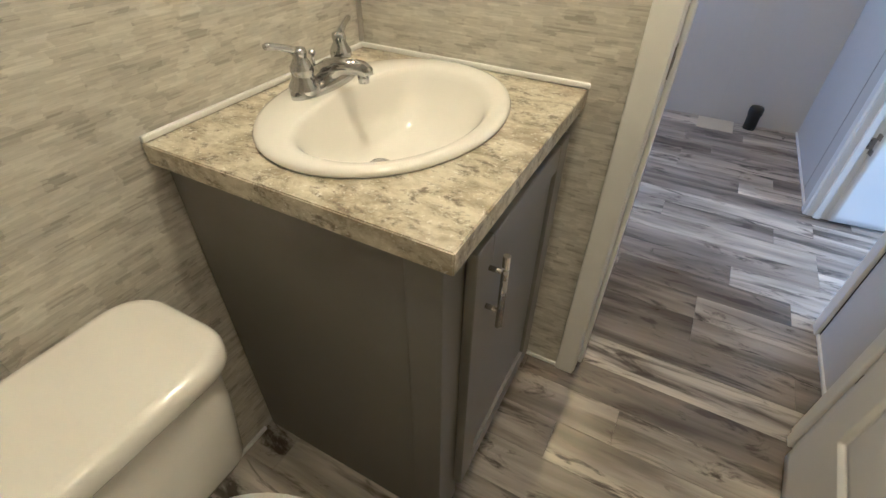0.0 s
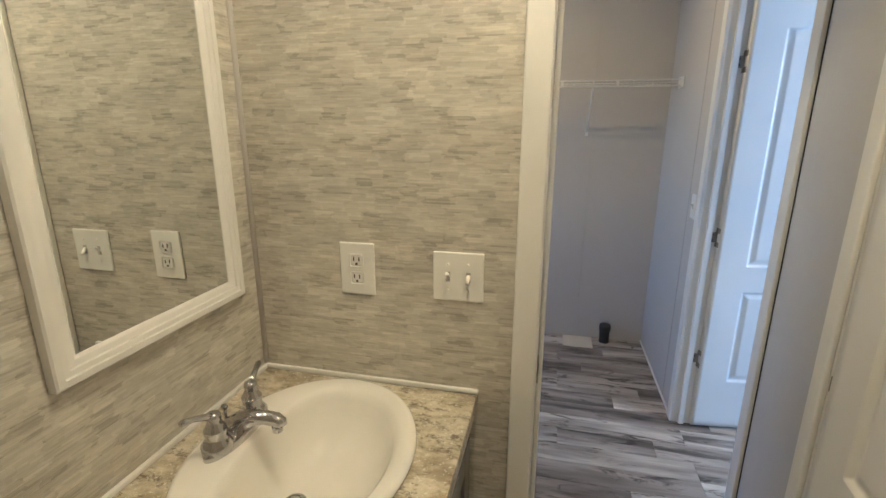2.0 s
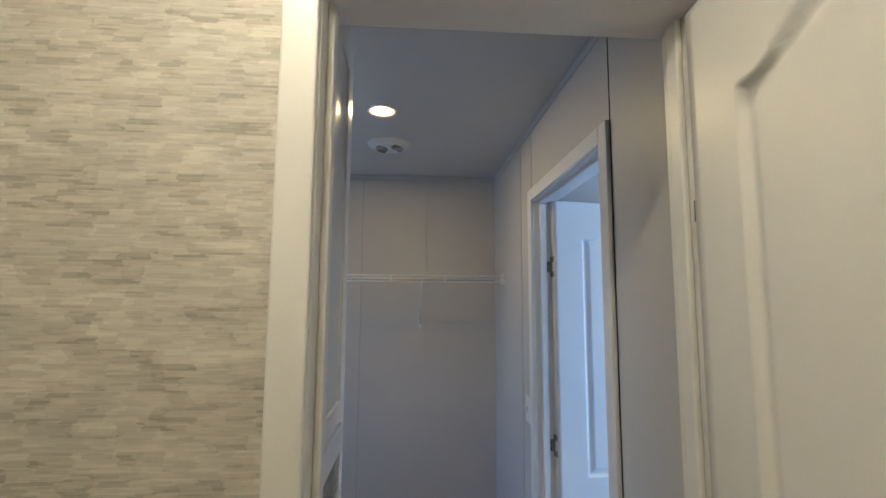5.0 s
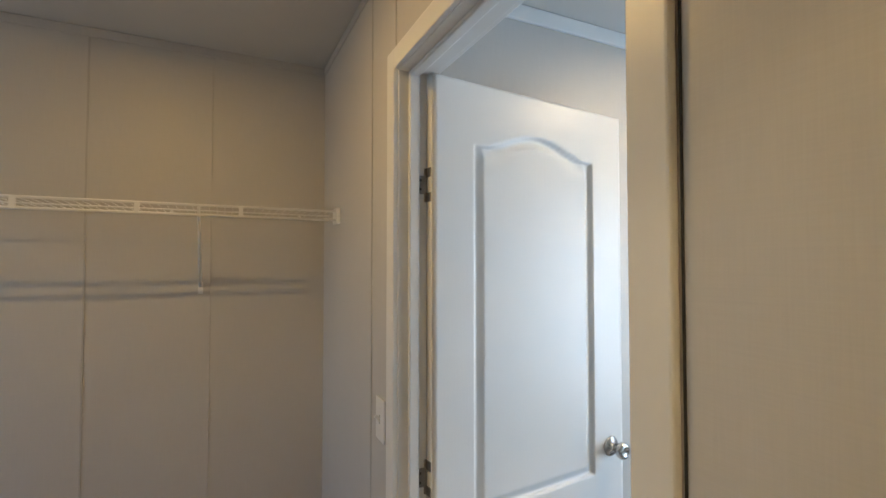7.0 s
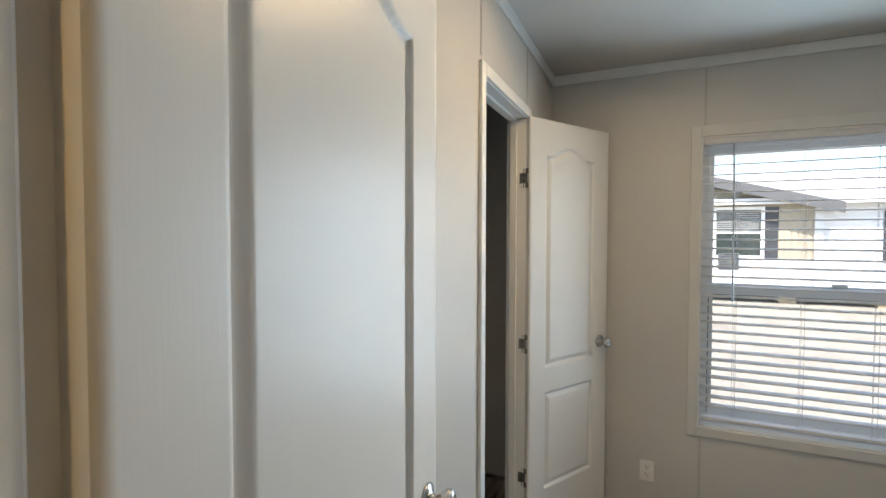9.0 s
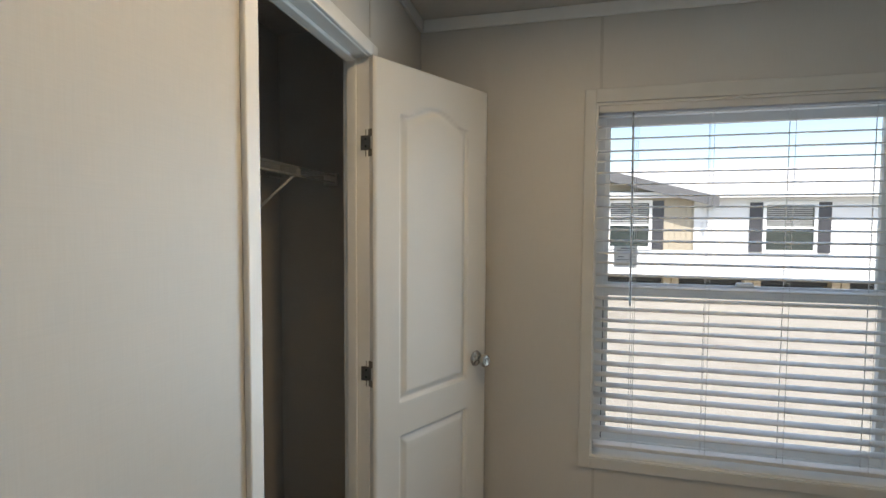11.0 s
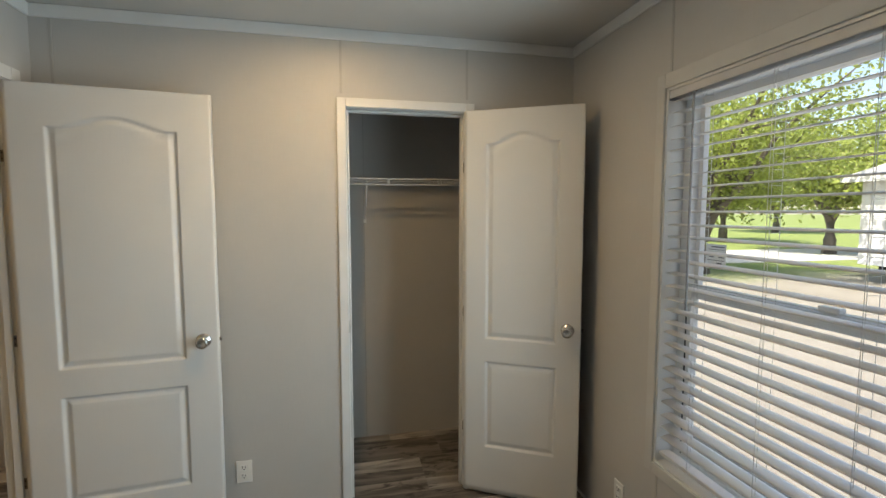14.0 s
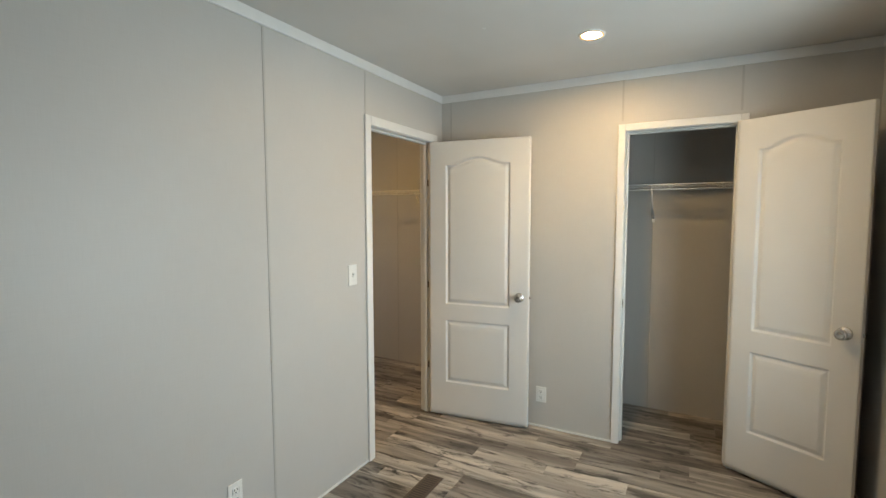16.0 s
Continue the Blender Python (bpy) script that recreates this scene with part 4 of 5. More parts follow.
def faucet():
    o = thing("faucet", "chrome centerset faucet with two lever handles", "faucet", at=pose(-0.184, 1.116, 0.8745) @ Matrix.Diagonal((1.12, 1.10, 1.12, 1)))
    b = bmesh.new()
    lathe(b, [(0.0, 0.0), (1.0, 0.0), (1.0, 0.010), (0.92, 0.016), (0.6, 0.020), (0.0, 0.021)], 40, sx=0.027, sy=0.082)
    part("base", b, M_CHROME, o)
    s = bmesh.new()
    sweep(s, [(-0.010, 0, 0.004), (0.000, 0, 0.018), (0.016, 0, 0.031), (0.038, 0, 0.040), (0.062, 0, 0.0435), (0.084, 0, 0.0425), (0.092, 0, 0.038), (0.094, 0, 0.033)],
          [0.025, 0.0225, 0.0185, 0.0145, 0.0128, 0.0125, 0.0115, 0.0090], 22)
    tube(s, (0.083, 0, 0.036), (0.0835, 0, 0.0205), 0.0098, 18, 0.0092)
    part("spout", s, M_CHROME, o)
    for sg in (-1, 1):
        c = bmesh.new()
        y = sg * 0.051
        lathe(c, [(0.0255, 0.006), (0.026, 0.018), (0.020, 0.027), (0.017, 0.034), (0.019, 0.041), (0.0185, 0.048), (0.014, 0.055), (0.011, 0.062), (0.0125, 0.068), (0.011, 0.075), (0.0, 0.078)], 26, (0, y, 0))
        sweep(c, [(0, y, 0.068), (-0.004, y + sg * 0.014, 0.076), (-0.009, y + sg * 0.031, 0.083), (-0.014, y + sg * 0.048, 0.087), (-0.016, y + sg * 0.054, 0.087)],
              [0.0075, 0.0060, 0.0048, 0.0058, 0.0040], 14)
        part("lever_handle", c, M_CHROME, o)
    r = bmesh.new()
    tube(r, (-0.020, 0, 0.015), (-0.020, 0, 0.048), 0.0028, 10)
    lathe(r, [(0.0, 0.058), (0.005, 0.056), (0.0062, 0.052), (0.004, 0.047), (0.0, 0.046)], 14, (-0.020, 0, 0))
    part("lift_rod", r, M_CHROME, o)


def wall_mirror():
    o = thing("wall_mirror", "rectangular mirror in a stepped white frame", "mirror")
    y0, y1, z0, z1, w = 0.880, 1.320, 1.093, 1.853, 0.042
    x = X_BW
    part("glass", boxes((x + 0.004, x + 0.009, y0 + w - 0.004, y1 - w + 0.004, z0 + w - 0.004, z1 - w + 0.004)), M_MIRROR, o)
    prof = [(0.0, 0.0), (0.0, 0.016), (0.003, 0.019), (0.014, 0.0195), (0.016, 0.0165), (0.025, 0.0165), (0.027, 0.0135), (0.037, 0.0125), (0.042, 0.0095), (0.042, 0.004)]
    corners = ((y0, z0, 1, 1), (y1, z0, -1, 1), (y1, z1, -1, -1), (y0, z1, 1, -1))
    for k in range(4):
        bm = bmesh.new()
        ends = []
        for cy, cz, sy, sz in (corners[k], corners[(k + 1) % 4]):
            ends.append([bm.verts.new((x + 0.001 + h, cy + sy * d, cz + sz * d)) for d, h in prof])
        for j in range(len(prof) - 1):
            bm.faces.new((ends[0][j], ends[1][j], ends[1][j + 1], ends[0][j + 1]))
        bm.faces.new((ends[0][-1], ends[1][-1], ends[1][0], ends[0][0]))
        part("frame_side", bm, M_TRIM, o)


def toilet():
    o = thing("toilet", "white china toilet with a rounded tank lid", "toilet")
    def rounded(x0, x1, y0, y1, r, rows):
        """A slab with round corners; rows give the inset and height of each level, from the bottom."""
        bm = bmesh.new()
        rings = []
        for inset, z in rows:
            ring = []
            q = max(r - inset, 0.004)
            for cx, cy, a0 in ((x1 - r, y1 - r, 0), (x0 + r, y1 - r, 90), (x0 + r, y0 + r, 180), (x1 - r, y0 + r, 270)):
                for k in range(9):
                    a = radians(a0 + 90 * k / 8)
                    ring.append(bm.verts.new((cx + q * math.cos(a), cy + q * math.sin(a), z)))
            rings.append(ring)
        n = len(rings[0])
        for u, v in zip(rings, rings[1:]):
            for k in range(n):
                bm.faces.new((u[k], u[(k + 1) % n], v[(k + 1) % n], v[k])).smooth = True
        bm.faces.new(rings[0][::-1])
        bm.faces.new(rings[-1])
        return bm
    part("tank", rounded(-0.275, -0.054, 0.222, 0.670, 0.060, [(0.035, 0.33), (0.020, 0.36), (0.004, 0.50), (0.0, 0.614)]), M_CHINA, o)
    part("tank_lid", rounded(-0.284, -0.040, 0.212, 0.690, 0.070, [(0.004, 0.612), (0.0, 0.618), (0.0, 0.634), (0.003, 0.643), (0.009, 0.649), (0.020, 0.652)]), M_CHINA, o)
    b = bmesh.new()
    lathe(b, [(0.10, 0.0), (0.105, 0.02), (0.085, 0.10), (0.10, 0.19), (0.15, 0.28), (0.172, 0.335), (0.165, 0.345)], 40, (0.14, 0.448, 0), sx=1.25, sy=1.0)
    part("bowl", b, M_CHINA, o)
    s = bmesh.new()
    lathe(s, [(0.178, 0.346), (0.182, 0.353), (0.178, 0.362), (0.170, 0.364), (0.182, 0.367), (0.180, 0.377), (0.12, 0.384), (0.0, 0.386)], 44, (0.14, 0.448, 0), sx=1.22, sy=1.0)
    part("seat", s, M_PLATE, o)
    h = bmesh.new()
    tube(h, (-0.054, 0.255, 0.555), (-0.040, 0.255, 0.555), 0.011, 14)
    sweep(h, [(-0.048, 0.255, 0.555), (-0.044, 0.285, 0.552), (-0.044, 0.325, 0.546)], [0.007, 0.006, 0.005], 10)
    part("flush_lever", h, M_CHROME, o)


vanity()
countertop()
sink()
faucet()
wall_mirror()
toilet()


# ---- window and blind ----
WY0, WY1, WZ0, WZ1 = 0.983, 2.129, 0.494, 1.985

def window():
    o = tagged(thing("window_1", "white vinyl single-hung window with white casing", "window"), kind="structure")
    c = 0.046
    x = X_E
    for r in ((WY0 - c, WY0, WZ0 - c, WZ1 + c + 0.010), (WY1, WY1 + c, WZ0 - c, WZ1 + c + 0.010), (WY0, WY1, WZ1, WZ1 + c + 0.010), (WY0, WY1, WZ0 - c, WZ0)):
        part("casing", soft_box(x - 0.014, x, *r, 0.003), M_TRIM_SHADED, o)
    for r in ((WY0, WY0 + 0.010, WZ0, WZ1), (WY1 - 0.010, WY1, WZ0, WZ1), (WY0 + 0.010, WY1 - 0.010, WZ1 - 0.010, WZ1), (WY0 + 0.010, WY1 - 0.010, WZ0, WZ0 + 0.010)):
        part("reveal", boxes((x - 0.004, 3.775, *r)), M_TRIM, o)
    fy0, fy1, fz0, fz1 = WY0 + 0.010, WY1 - 0.010, WZ0 + 0.010, WZ1 - 0.010
    for r in ((fy0, fy0 + 0.040, fz0, fz1), (fy1 - 0.040, fy1, fz0, fz1), (fy0 + 0.040, fy1 - 0.040, fz1 - 0.030, fz1), (fy0 + 0.040, fy1 - 0.040, fz0, fz0 + 0.040)):
        part("window_frame", soft_box(3.765, 3.828, *r, 0.004), M_VINYL, o)
    gy0, gy1 = fy0 + 0.040, fy1 - 0.040
    def sash(xa, xb, z0, z1):
        s = part("sash", boxes((xa, xb, gy0, gy0 + 0.022, z0, z1), (xa, xb, gy1 - 0.022, gy1, z0, z1), (xa, xb, gy0 + 0.022, gy1 - 0.022, z0, z0 + 0.034), (xa, xb, gy0 + 0.022, gy1 - 0.022, z1 - 0.034, z1)), M_VINYL, o)
        g = part("pane", boxes((xa + 0.009, xa + 0.012, gy0 + 0.022, gy1 - 0.022, z0 + 0.034, z1 - 0.034)), M_GLASS, s, "clear window glass")
        g.visible_shadow = False
    sash(3.800, 3.822, 1.175, fz1 - 0.030)
    sash(3.772, 3.796, fz0 + 0.040, 1.235)
    part("lift_lip", soft_box(3.756, 3.776, gy0 + 0.03, gy1 - 0.03, 1.218, 1.230, 0.003), M_VINYL, o)
    part("latch", soft_box(3.758, 3.784, 1.50, 1.56, 1.235, 1.250, 0.004), M_VINYL, o)
    part("black_gasket", boxes((3.768, 3.7715, gy1 - 0.003, gy1 + 0.003, fz0 + 0.04, 1.17)), M_BLACK, o)


def window_blind():
    o = thing("window_blind", "white horizontal slat blind, lowered with open slats", "blind")
    y0, y1 = WY0 + 0.014, WY1 - 0.014
    part("headrail", soft_box(3.696, 3.752, y0, y1, 1.948, 1.974, 0.003), M_BLIND, o)
    part("valance", soft_box(3.688, 3.695, y0 - 0.002, y1 + 0.002, 1.944, 1.974, 0.003), M_BLIND, o)
    part("end_clip", soft_box(3.690, 3.750, y1 + 0.001, y1 + 0.003, 1.938, 1.973, 0.001, 1), M_WAND, o)
    bm = bmesh.new()
    rows = []
    for k in range(7):
        u = -0.025 + 0.05 * k / 6
        rows.append((u, 0.0030 * (1 - (2 * k / 6 - 1) ** 2)))
    for th in (0.0, 0.0026):
        rows_v = [[bm.verts.new((u, y, h + th)) for y in (y0, y1)] for u, h in rows]
        for a, b in zip(rows_v, rows_v[1:]):
            bm.faces.new((a[0], a[1], b[1], b[0])).smooth = True
        if th == 0.0:
            low = rows_v
    bm.verts.ensure_lookup_table()
    for k in range(6):
        for e in (0, 1):
            bm.faces.new((low[k][e], low[k + 1][e], rows_v[k + 1][e], rows_v[k][e]))
    for k in (0, 6):
        bm.faces.new((low[k][0], low[k][1], rows_v[k][1], rows_v[k][0]))
    me = mesh_of("slat", bm, M_BLIND)
    rnd = random.Random(4)
    z = 1.9355
    while z > 0.56:
        s = new("slat", me)
        s.matrix_basis = pose(3.724, rnd.uniform(-0.002, 0.002), z + rnd.uniform(-0.001, 0.001), rnd.uniform(-0.12, 0.12), rnd.uniform(-7.0, -4.0), 0)
        s.parent = o
        z -= 0.0475
    part("bottom_rail", soft_box(3.700, 3.748, y0, y1, 0.528, 0.545, 0.004), M_BLIND, o)
    for y in (1.960, 1.680, 1.400, 1.115):
        c = bmesh.new()
        for x in (3.699, 3.749):
            tube(c, (x, y, 0.536), (x, y, 1.952), 0.0009, 5)
        tube(c, (3.724, y + 0.012, 0.536), (3.724, y + 0.012, 1.952), 0.0009, 5)
        zz = 1.9235
        while zz > 0.56:
            tube(c, (3.699, y, zz), (3.749, y, zz), 0.0007, 4)
            zz -= 0.0475
        part("ladder_cord", c, M_BLIND, o)
    w = bmesh.new()
    tube(w, (3.686, 1.985, 1.940), (3.684, 1.980, 1.150), 0.0042, 6)
    tube(w, (3.700, 1.985, 1.948), (3.686, 1.985, 1.936), 0.0022, 6)
    part("tilt_wand", w, M_WAND, o)


def window_label():
    o = thing("window_sticker", "small white printed sticker on the window glass", "sticker", at=pose(3.8075, 1.985, 1.347))
    part("sheet", boxes((-0.0006, 0.0, -0.048, 0.048, -0.046, 0.046)), M_PAPERW, o)
    for z, a, b, h in ((0.036, -0.040, 0.020, 0.004), (0.026, -0.040, 0.036, 0.002), (0.012, -0.040, -0.008, 0.006), (0.012, 0.006, 0.038, 0.006), (-0.002, -0.040, -0.014, 0.003), (-0.002, 0.006, 0.030, 0.003), (-0.014, -0.040, 0.038, 0.002), (-0.024, -0.030, -0.006, 0.004), (-0.036, -0.040, 0.038, 0.0015)):
        part("print_bar", boxes((-0.0010, -0.0007, a, b, z - h / 2, z + h / 2)), M_PRINT, o)


window()
window_blind()
window_label()


# ---- outdoors ----
GZ = -0.48

def make_ground():
    m = material("dry_lot_and_grass", (0.4, 0.35, 0.27), 0.9)
    p = place(m)
    sand = ramp(m, noise_of(m, p, 0.9, 6.0, 0.65), [(0.3, (0.225, 0.20, 0.165)), (0.55, (0.30, 0.275, 0.235)), (0.75, (0.25, 0.235, 0.19))])
    grit = noise_of(m, p, 45.0, 3.0)
    sand = mix(m, 0.5, sand, ramp(m, grit, [(0.3, (0.7, 0.7, 0.7)), (0.6, (1, 1, 1))]), "MULTIPLY")
    grass = ramp(m, noise_of(m, p, 2.2, 6.0, 0.7), [(0.3, (0.10, 0.15, 0.035)), (0.5, (0.19, 0.25, 0.06)), (0.72, (0.34, 0.36, 0.12))])
    s = node(m, "ShaderNodeSeparateXYZ")
    link(m, p, s.inputs[0])
    edge = node(m, "ShaderNodeMath")
    wob = node(m, "ShaderNodeMath")
    wob.operation = "MULTIPLY_ADD"
    wob.inputs[1].default_value, wob.inputs[2].default_value = 5.0, -2.5
    link(m, noise_of(m, p, 0.35, 4.0), wob.inputs[0])
    link(m, s.outputs[1], edge.inputs[0])
    link(m, wob.outputs[0], edge.inputs[1])
    r = node(m, "ShaderNodeMapRange")
    r.inputs["From Min"].default_value, r.inputs["From Max"].default_value = 11.5, 14.0
    link(m, edge.outputs[0], r.inputs["Value"])
    link(m, mix(m, r.outputs[0], sand, grass), bsdf(m).inputs["Base Color"])
    bump(m, grit, 0.5, 0.02)
    return m


M_GROUND = make_ground()
M_ROAD = varied("pale_concrete_road", (0.50, 0.485, 0.45), (0.58, 0.565, 0.53), 0.85, 0.8, grain=0.3, grain_scale=60)
M_WHITE_SIDE = varied("white_vinyl_siding", (0.74, 0.74, 0.735), (0.79, 0.79, 0.785), 0.5, 0.8)
M_TAN_SIDE = varied("tan_panel_siding", (0.40, 0.345, 0.26), (0.44, 0.385, 0.295), 0.6, 1.2)
M_DARKTRIM = varied("dark_grey_trim", (0.10, 0.10, 0.105), (0.13, 0.13, 0.135), 0.6, 3.0)
M_SHUTTER = varied("charcoal_shutter", (0.045, 0.045, 0.052), (0.065, 0.065, 0.072), 0.5, 5.0)
M_PANE = material("dark_house_pane", (0.035, 0.045, 0.042), 0.12)
M_BLOCK = varied("tan_pier_block", (0.42, 0.33, 0.21), (0.50, 0.40, 0.27), 0.85, 6.0)
M_BARK = varied("grey_bark", (0.10, 0.082, 0.066), (0.16, 0.135, 0.11), 0.9, 9.0, grain=0.8, grain_scale=25)


def make_leaf(name, dark, light):
    m = material(name, light, 0.5)
    isl = node(m, "ShaderNodeNewGeometry").outputs["Random Per Island"]
    link(m, ramp(m, isl, [(0.0, dark), (0.6, light), (1.0, tuple(min(1, c * 1.5) for c in light))]), bsdf(m).inputs["Base Color"])
    b = bsdf(m)
    tl = m.node_tree.nodes.new("ShaderNodeBsdfTranslucent")
    link(m, ramp(m, isl, [(0.0, light), (1.0, tuple(min(1, c * 2.2) for c in light))]), tl.inputs["Color"])
    ms = m.node_tree.nodes.new("ShaderNodeMixShader")
    ms.inputs[0].default_value = 0.55
    link(m, b.outputs[0], ms.inputs[1])
    link(m, tl.outputs[0], ms.inputs[2])
    link(m, ms.outputs[0], m.node_tree.nodes["Material Output"].inputs["Surface"])
    return m


M_LEAF = make_leaf("spring_leaf", (0.11, 0.14, 0.03), (0.29, 0.335, 0.085))

bm = bmesh.new()
fs = [bm.verts.new(p) for p in ((-300, -300, GZ), (400, -300, GZ), (400, 400, GZ), (-300, 400, GZ))]
bm.faces.new(fs)
structure("ground", bm, M_GROUND, "dry sandy lot turning to grass farther off", "ground")
structure("road", boxes((-60, 140, 15.8, 21.0, GZ, GZ + 0.02)), M_ROAD, "pale concrete road beyond the lot", "road")
structure("road", boxes((27.0, 31.5, -60, 15.8, GZ, GZ + 0.018)), M_ROAD, "pale concrete lane behind the houses", "road")


def lap_wall(parent, x, y0, y1, z0, z1, step=0.115):
    """White lap boards, one object of joined boards."""
    bm = bmesh.new()
    z = z0
    while z < z1 - 0.01:
        t = min(z + step, z1)
        v = [bm.verts.new(p) for p in ((x - 0.016, y0, z), (x - 0.016, y1, z), (x - 0.002, y1, t), (x - 0.002, y0, t))]
        bm.faces.new(v)
        w = [bm.verts.new(p) for p in ((x, y0, z), (x, y1, z), (x - 0.016, y1, z), (x - 0.016, y0, z))]
        bm.faces.new(w)
        z = t
    box(bm, x, x + 0.1, y0, y1, z0, z1)
    return part("wall", bm, M_WHITE_SIDE, parent, "white lap siding")


def home_window(parent, x, y0, y1, z0, z1, units=1, shutters=True):
    w = part("window", boxes((x - 0.05, x, y0 - 0.09, y0, z0 - 0.09, z1 + 0.09), (x - 0.05, x, y1, y1 + 0.09, z0 - 0.09, z1 + 0.09), (x - 0.05, x, y0, y1, z1, z1 + 0.09), (x - 0.05, x, y0, y1, z0 - 0.09, z0)), M_VINYL, parent)
    step = (y1 - y0) / units
    for k in range(units):
        a, b = y0 + k * step, y0 + (k + 1) * step
        if k:
            part("mullion", boxes((x - 0.05, x, a - 0.09, a + 0.09, z0, z1)), M_VINYL, w)
        part("pane", boxes((x - 0.012, x - 0.006, a, b, z0, z1)), M_PANE, w)
        part("sash_rail", boxes((x - 0.035, x - 0.012, a, b, (z0 + z1) / 2 - 0.03, (z0 + z1) / 2 + 0.03)), M_VINYL, w)
        sl = bmesh.new()
        z = (z0 + z1) / 2 + 0.06
        while z < z1:
            box(sl, x - 0.0135, x - 0.0122, a + 0.03, b - 0.03, z, z + 0.022)
            z += 0.06
        part("inner_blind", sl, M_ROOF, w)
    if shutters:
        for a, b in ((y0 - 0.42, y0 - 0.10), (y1 + 0.10, y1 + 0.42)):
            bm = boxes((x - 0.035, x, a, b, z0 - 0.07, z1 + 0.07))
            z = z0
            while z < z1:
                box(bm, x - 0.045, x - 0.034, a + 0.04, b - 0.04, z, z + 0.05)
                z += 0.085
            part("shutter", bm, M_SHUTTER, parent, "charcoal louvred shutter")


def far_home(label, x, tan, whites, zb, ze, ridge, wins, front_door=None, peak=None):
    """A home whose front is the plane x. tan: the gabled section; whites: the lapped sections."""
    h = thing("manufactured_home", label, "house")
    for y0, y1 in whites:
        lap_wall(h, x, y0, y1, zb, ze)
    ys = [y for w in whites for y in w] + (list(tan) if tan else [])
    lo, hi = min(ys), max(ys)
    deep = 8.0
    part("rear_wall", boxes((x + 0.1, x + deep, lo, lo + 0.1, zb, ze), (x + 0.1, x + deep, hi - 0.1, hi, zb, ze), (x + deep - 0.1, x + deep, lo, hi, zb, ze)), M_WHITE_SIDE, h)
    bm = bmesh.new()
    a, b = lo - 0.35, hi + 0.35
    prof = [(x - 0.35, ze - 0.02), (x + deep / 2, ridge), (x + deep + 0.35, ze - 0.02), (x + deep + 0.35, ze + 0.12), (x + deep / 2, ridge + 0.14), (x - 0.35, ze + 0.12)]
    e0 = [bm.verts.new((p, a, q)) for p, q in prof]
    e1 = [bm.verts.new((p, b, q)) for p, q in prof]
    for k in range(6):
        bm.faces.new((e0[k], e0[(k + 1) % 6], e1[(k + 1) % 6], e1[k]))
    bm.faces.new(e0)
    bm.faces.new(e1)
    part("roof", bm, M_ROOF, h)
    part("fascia", boxes((x - 0.37, x - 0.35, a, b, ze - 0.04, ze + 0.13)), M_WHITE_SIDE, h)
    part("belly", boxes((x + 0.3, x + deep - 0.3, lo + 0.1, hi - 0.1, zb - 0.02, zb)), M_DARKTRIM, h)
    part("chassis_beam", boxes((x + 0.5, x + 0.62, lo + 0.2, hi - 0.2, zb - 0.26, zb - 0.02)), M_DARK, h)
    y = lo + 1.0
    while y < hi - 0.3:
        pier = bmesh.new()
        for k in range(3):
            for dy in (-0.22, 0.02):
                box(pier, x + 0.25, x + 0.65, y + dy, y + dy + 0.20, GZ + k * 0.16, GZ + k * 0.16 + 0.145)
        box(pier, x + 0.3, x + 0.6, y - 0.20, y + 0.20, GZ, zb - 0.02)
        part("pier", pier, M_BLOCK, h, "stacked tan pier blocks")
        y += 2.25
    if tan:
        y0, y1 = tan
        xt = x - 0.10
        py, pz = peak
        bm = bmesh.new()
        n = 40
        for k in range(n):
            a, b = y0 + (y1 - y0) * k / n, y0 + (y1 - y0) * (k + 1) / n
            def top(y):
                return ze + (pz - 0.35 - ze) * (1 - abs(y - py) / max(py - y0, y1 - py))
            g = 0.018
            pts = ((xt, a, 0.80), (xt, b - g, 0.80), (xt, b - g, top(b - g)), (xt, a, top(a)))
            bm.faces.new([bm.verts.new(p) for p in pts])
            pts = ((xt + 0.012, b - g, 0.80), (xt + 0.012, b, 0.80), (xt + 0.012, b, top(b)), (xt + 0.012, b - g, top(b - g)))
            bm.faces.new([bm.verts.new(p) for p in pts])
        part("gable_wall", bm, M_TAN_SIDE, h, "tan upright-grooved siding")
        lap_wall(h, xt, y0, y1, zb, 0.80)
        gab = bmesh.new()
        for s, ye in ((-1, y0 - 0.45), (1, y1 + 0.45)):
            zt, zl = pz, ze - 0.02
            for dx in ((xt - 0.40, xt - 0.36, 0.30), (xt - 0.36, xt + 4.0, 0.16)):
                p = [(py, zt), (ye, zl), (ye, zl - dx[2]), (py, zt - dx[2])]
                f0 = [gab.verts.new((dx[0], yy, zz)) for yy, zz in p]
                f1 = [gab.verts.new((dx[1], yy, zz)) for yy, zz in p]
                for k in range(4):
                    gab.faces.new((f0[k], f0[(k + 1) % 4], f1[(k + 1) % 4], f1[k]))
                gab.faces.new(f0)
                gab.faces.new(f1)
        part("gable_roof", gab, M_DARKTRIM, h, "dark grey gable edge")
        for y in (y0, y1):
            part("corner_post", boxes((xt - 0.03, xt + 0.12, y - 0.10, y + 0.10, zb, ze)), M_WHITE_SIDE, h)
    for y0, y1, z0, z1, units, on_tan in wins:
        home_window(h, x - (0.10 if on_tan else 0.016), y0, y1, z0, z1, units)
    if front_door:
        y0, y1, z0, z1 = front_door
        xt = x - 0.10
        d = part("front_door", boxes((xt - 0.05, xt, y0 - 0.12, y0, z0, z1 + 0.12), (xt - 0.05, xt, y1, y1 + 0.12, z0, z1 + 0.12), (xt - 0.05, xt, y0, y1, z1, z1 + 0.12), (xt - 0.02, xt, y0, y1, z0, z1)), M_VINYL, h)
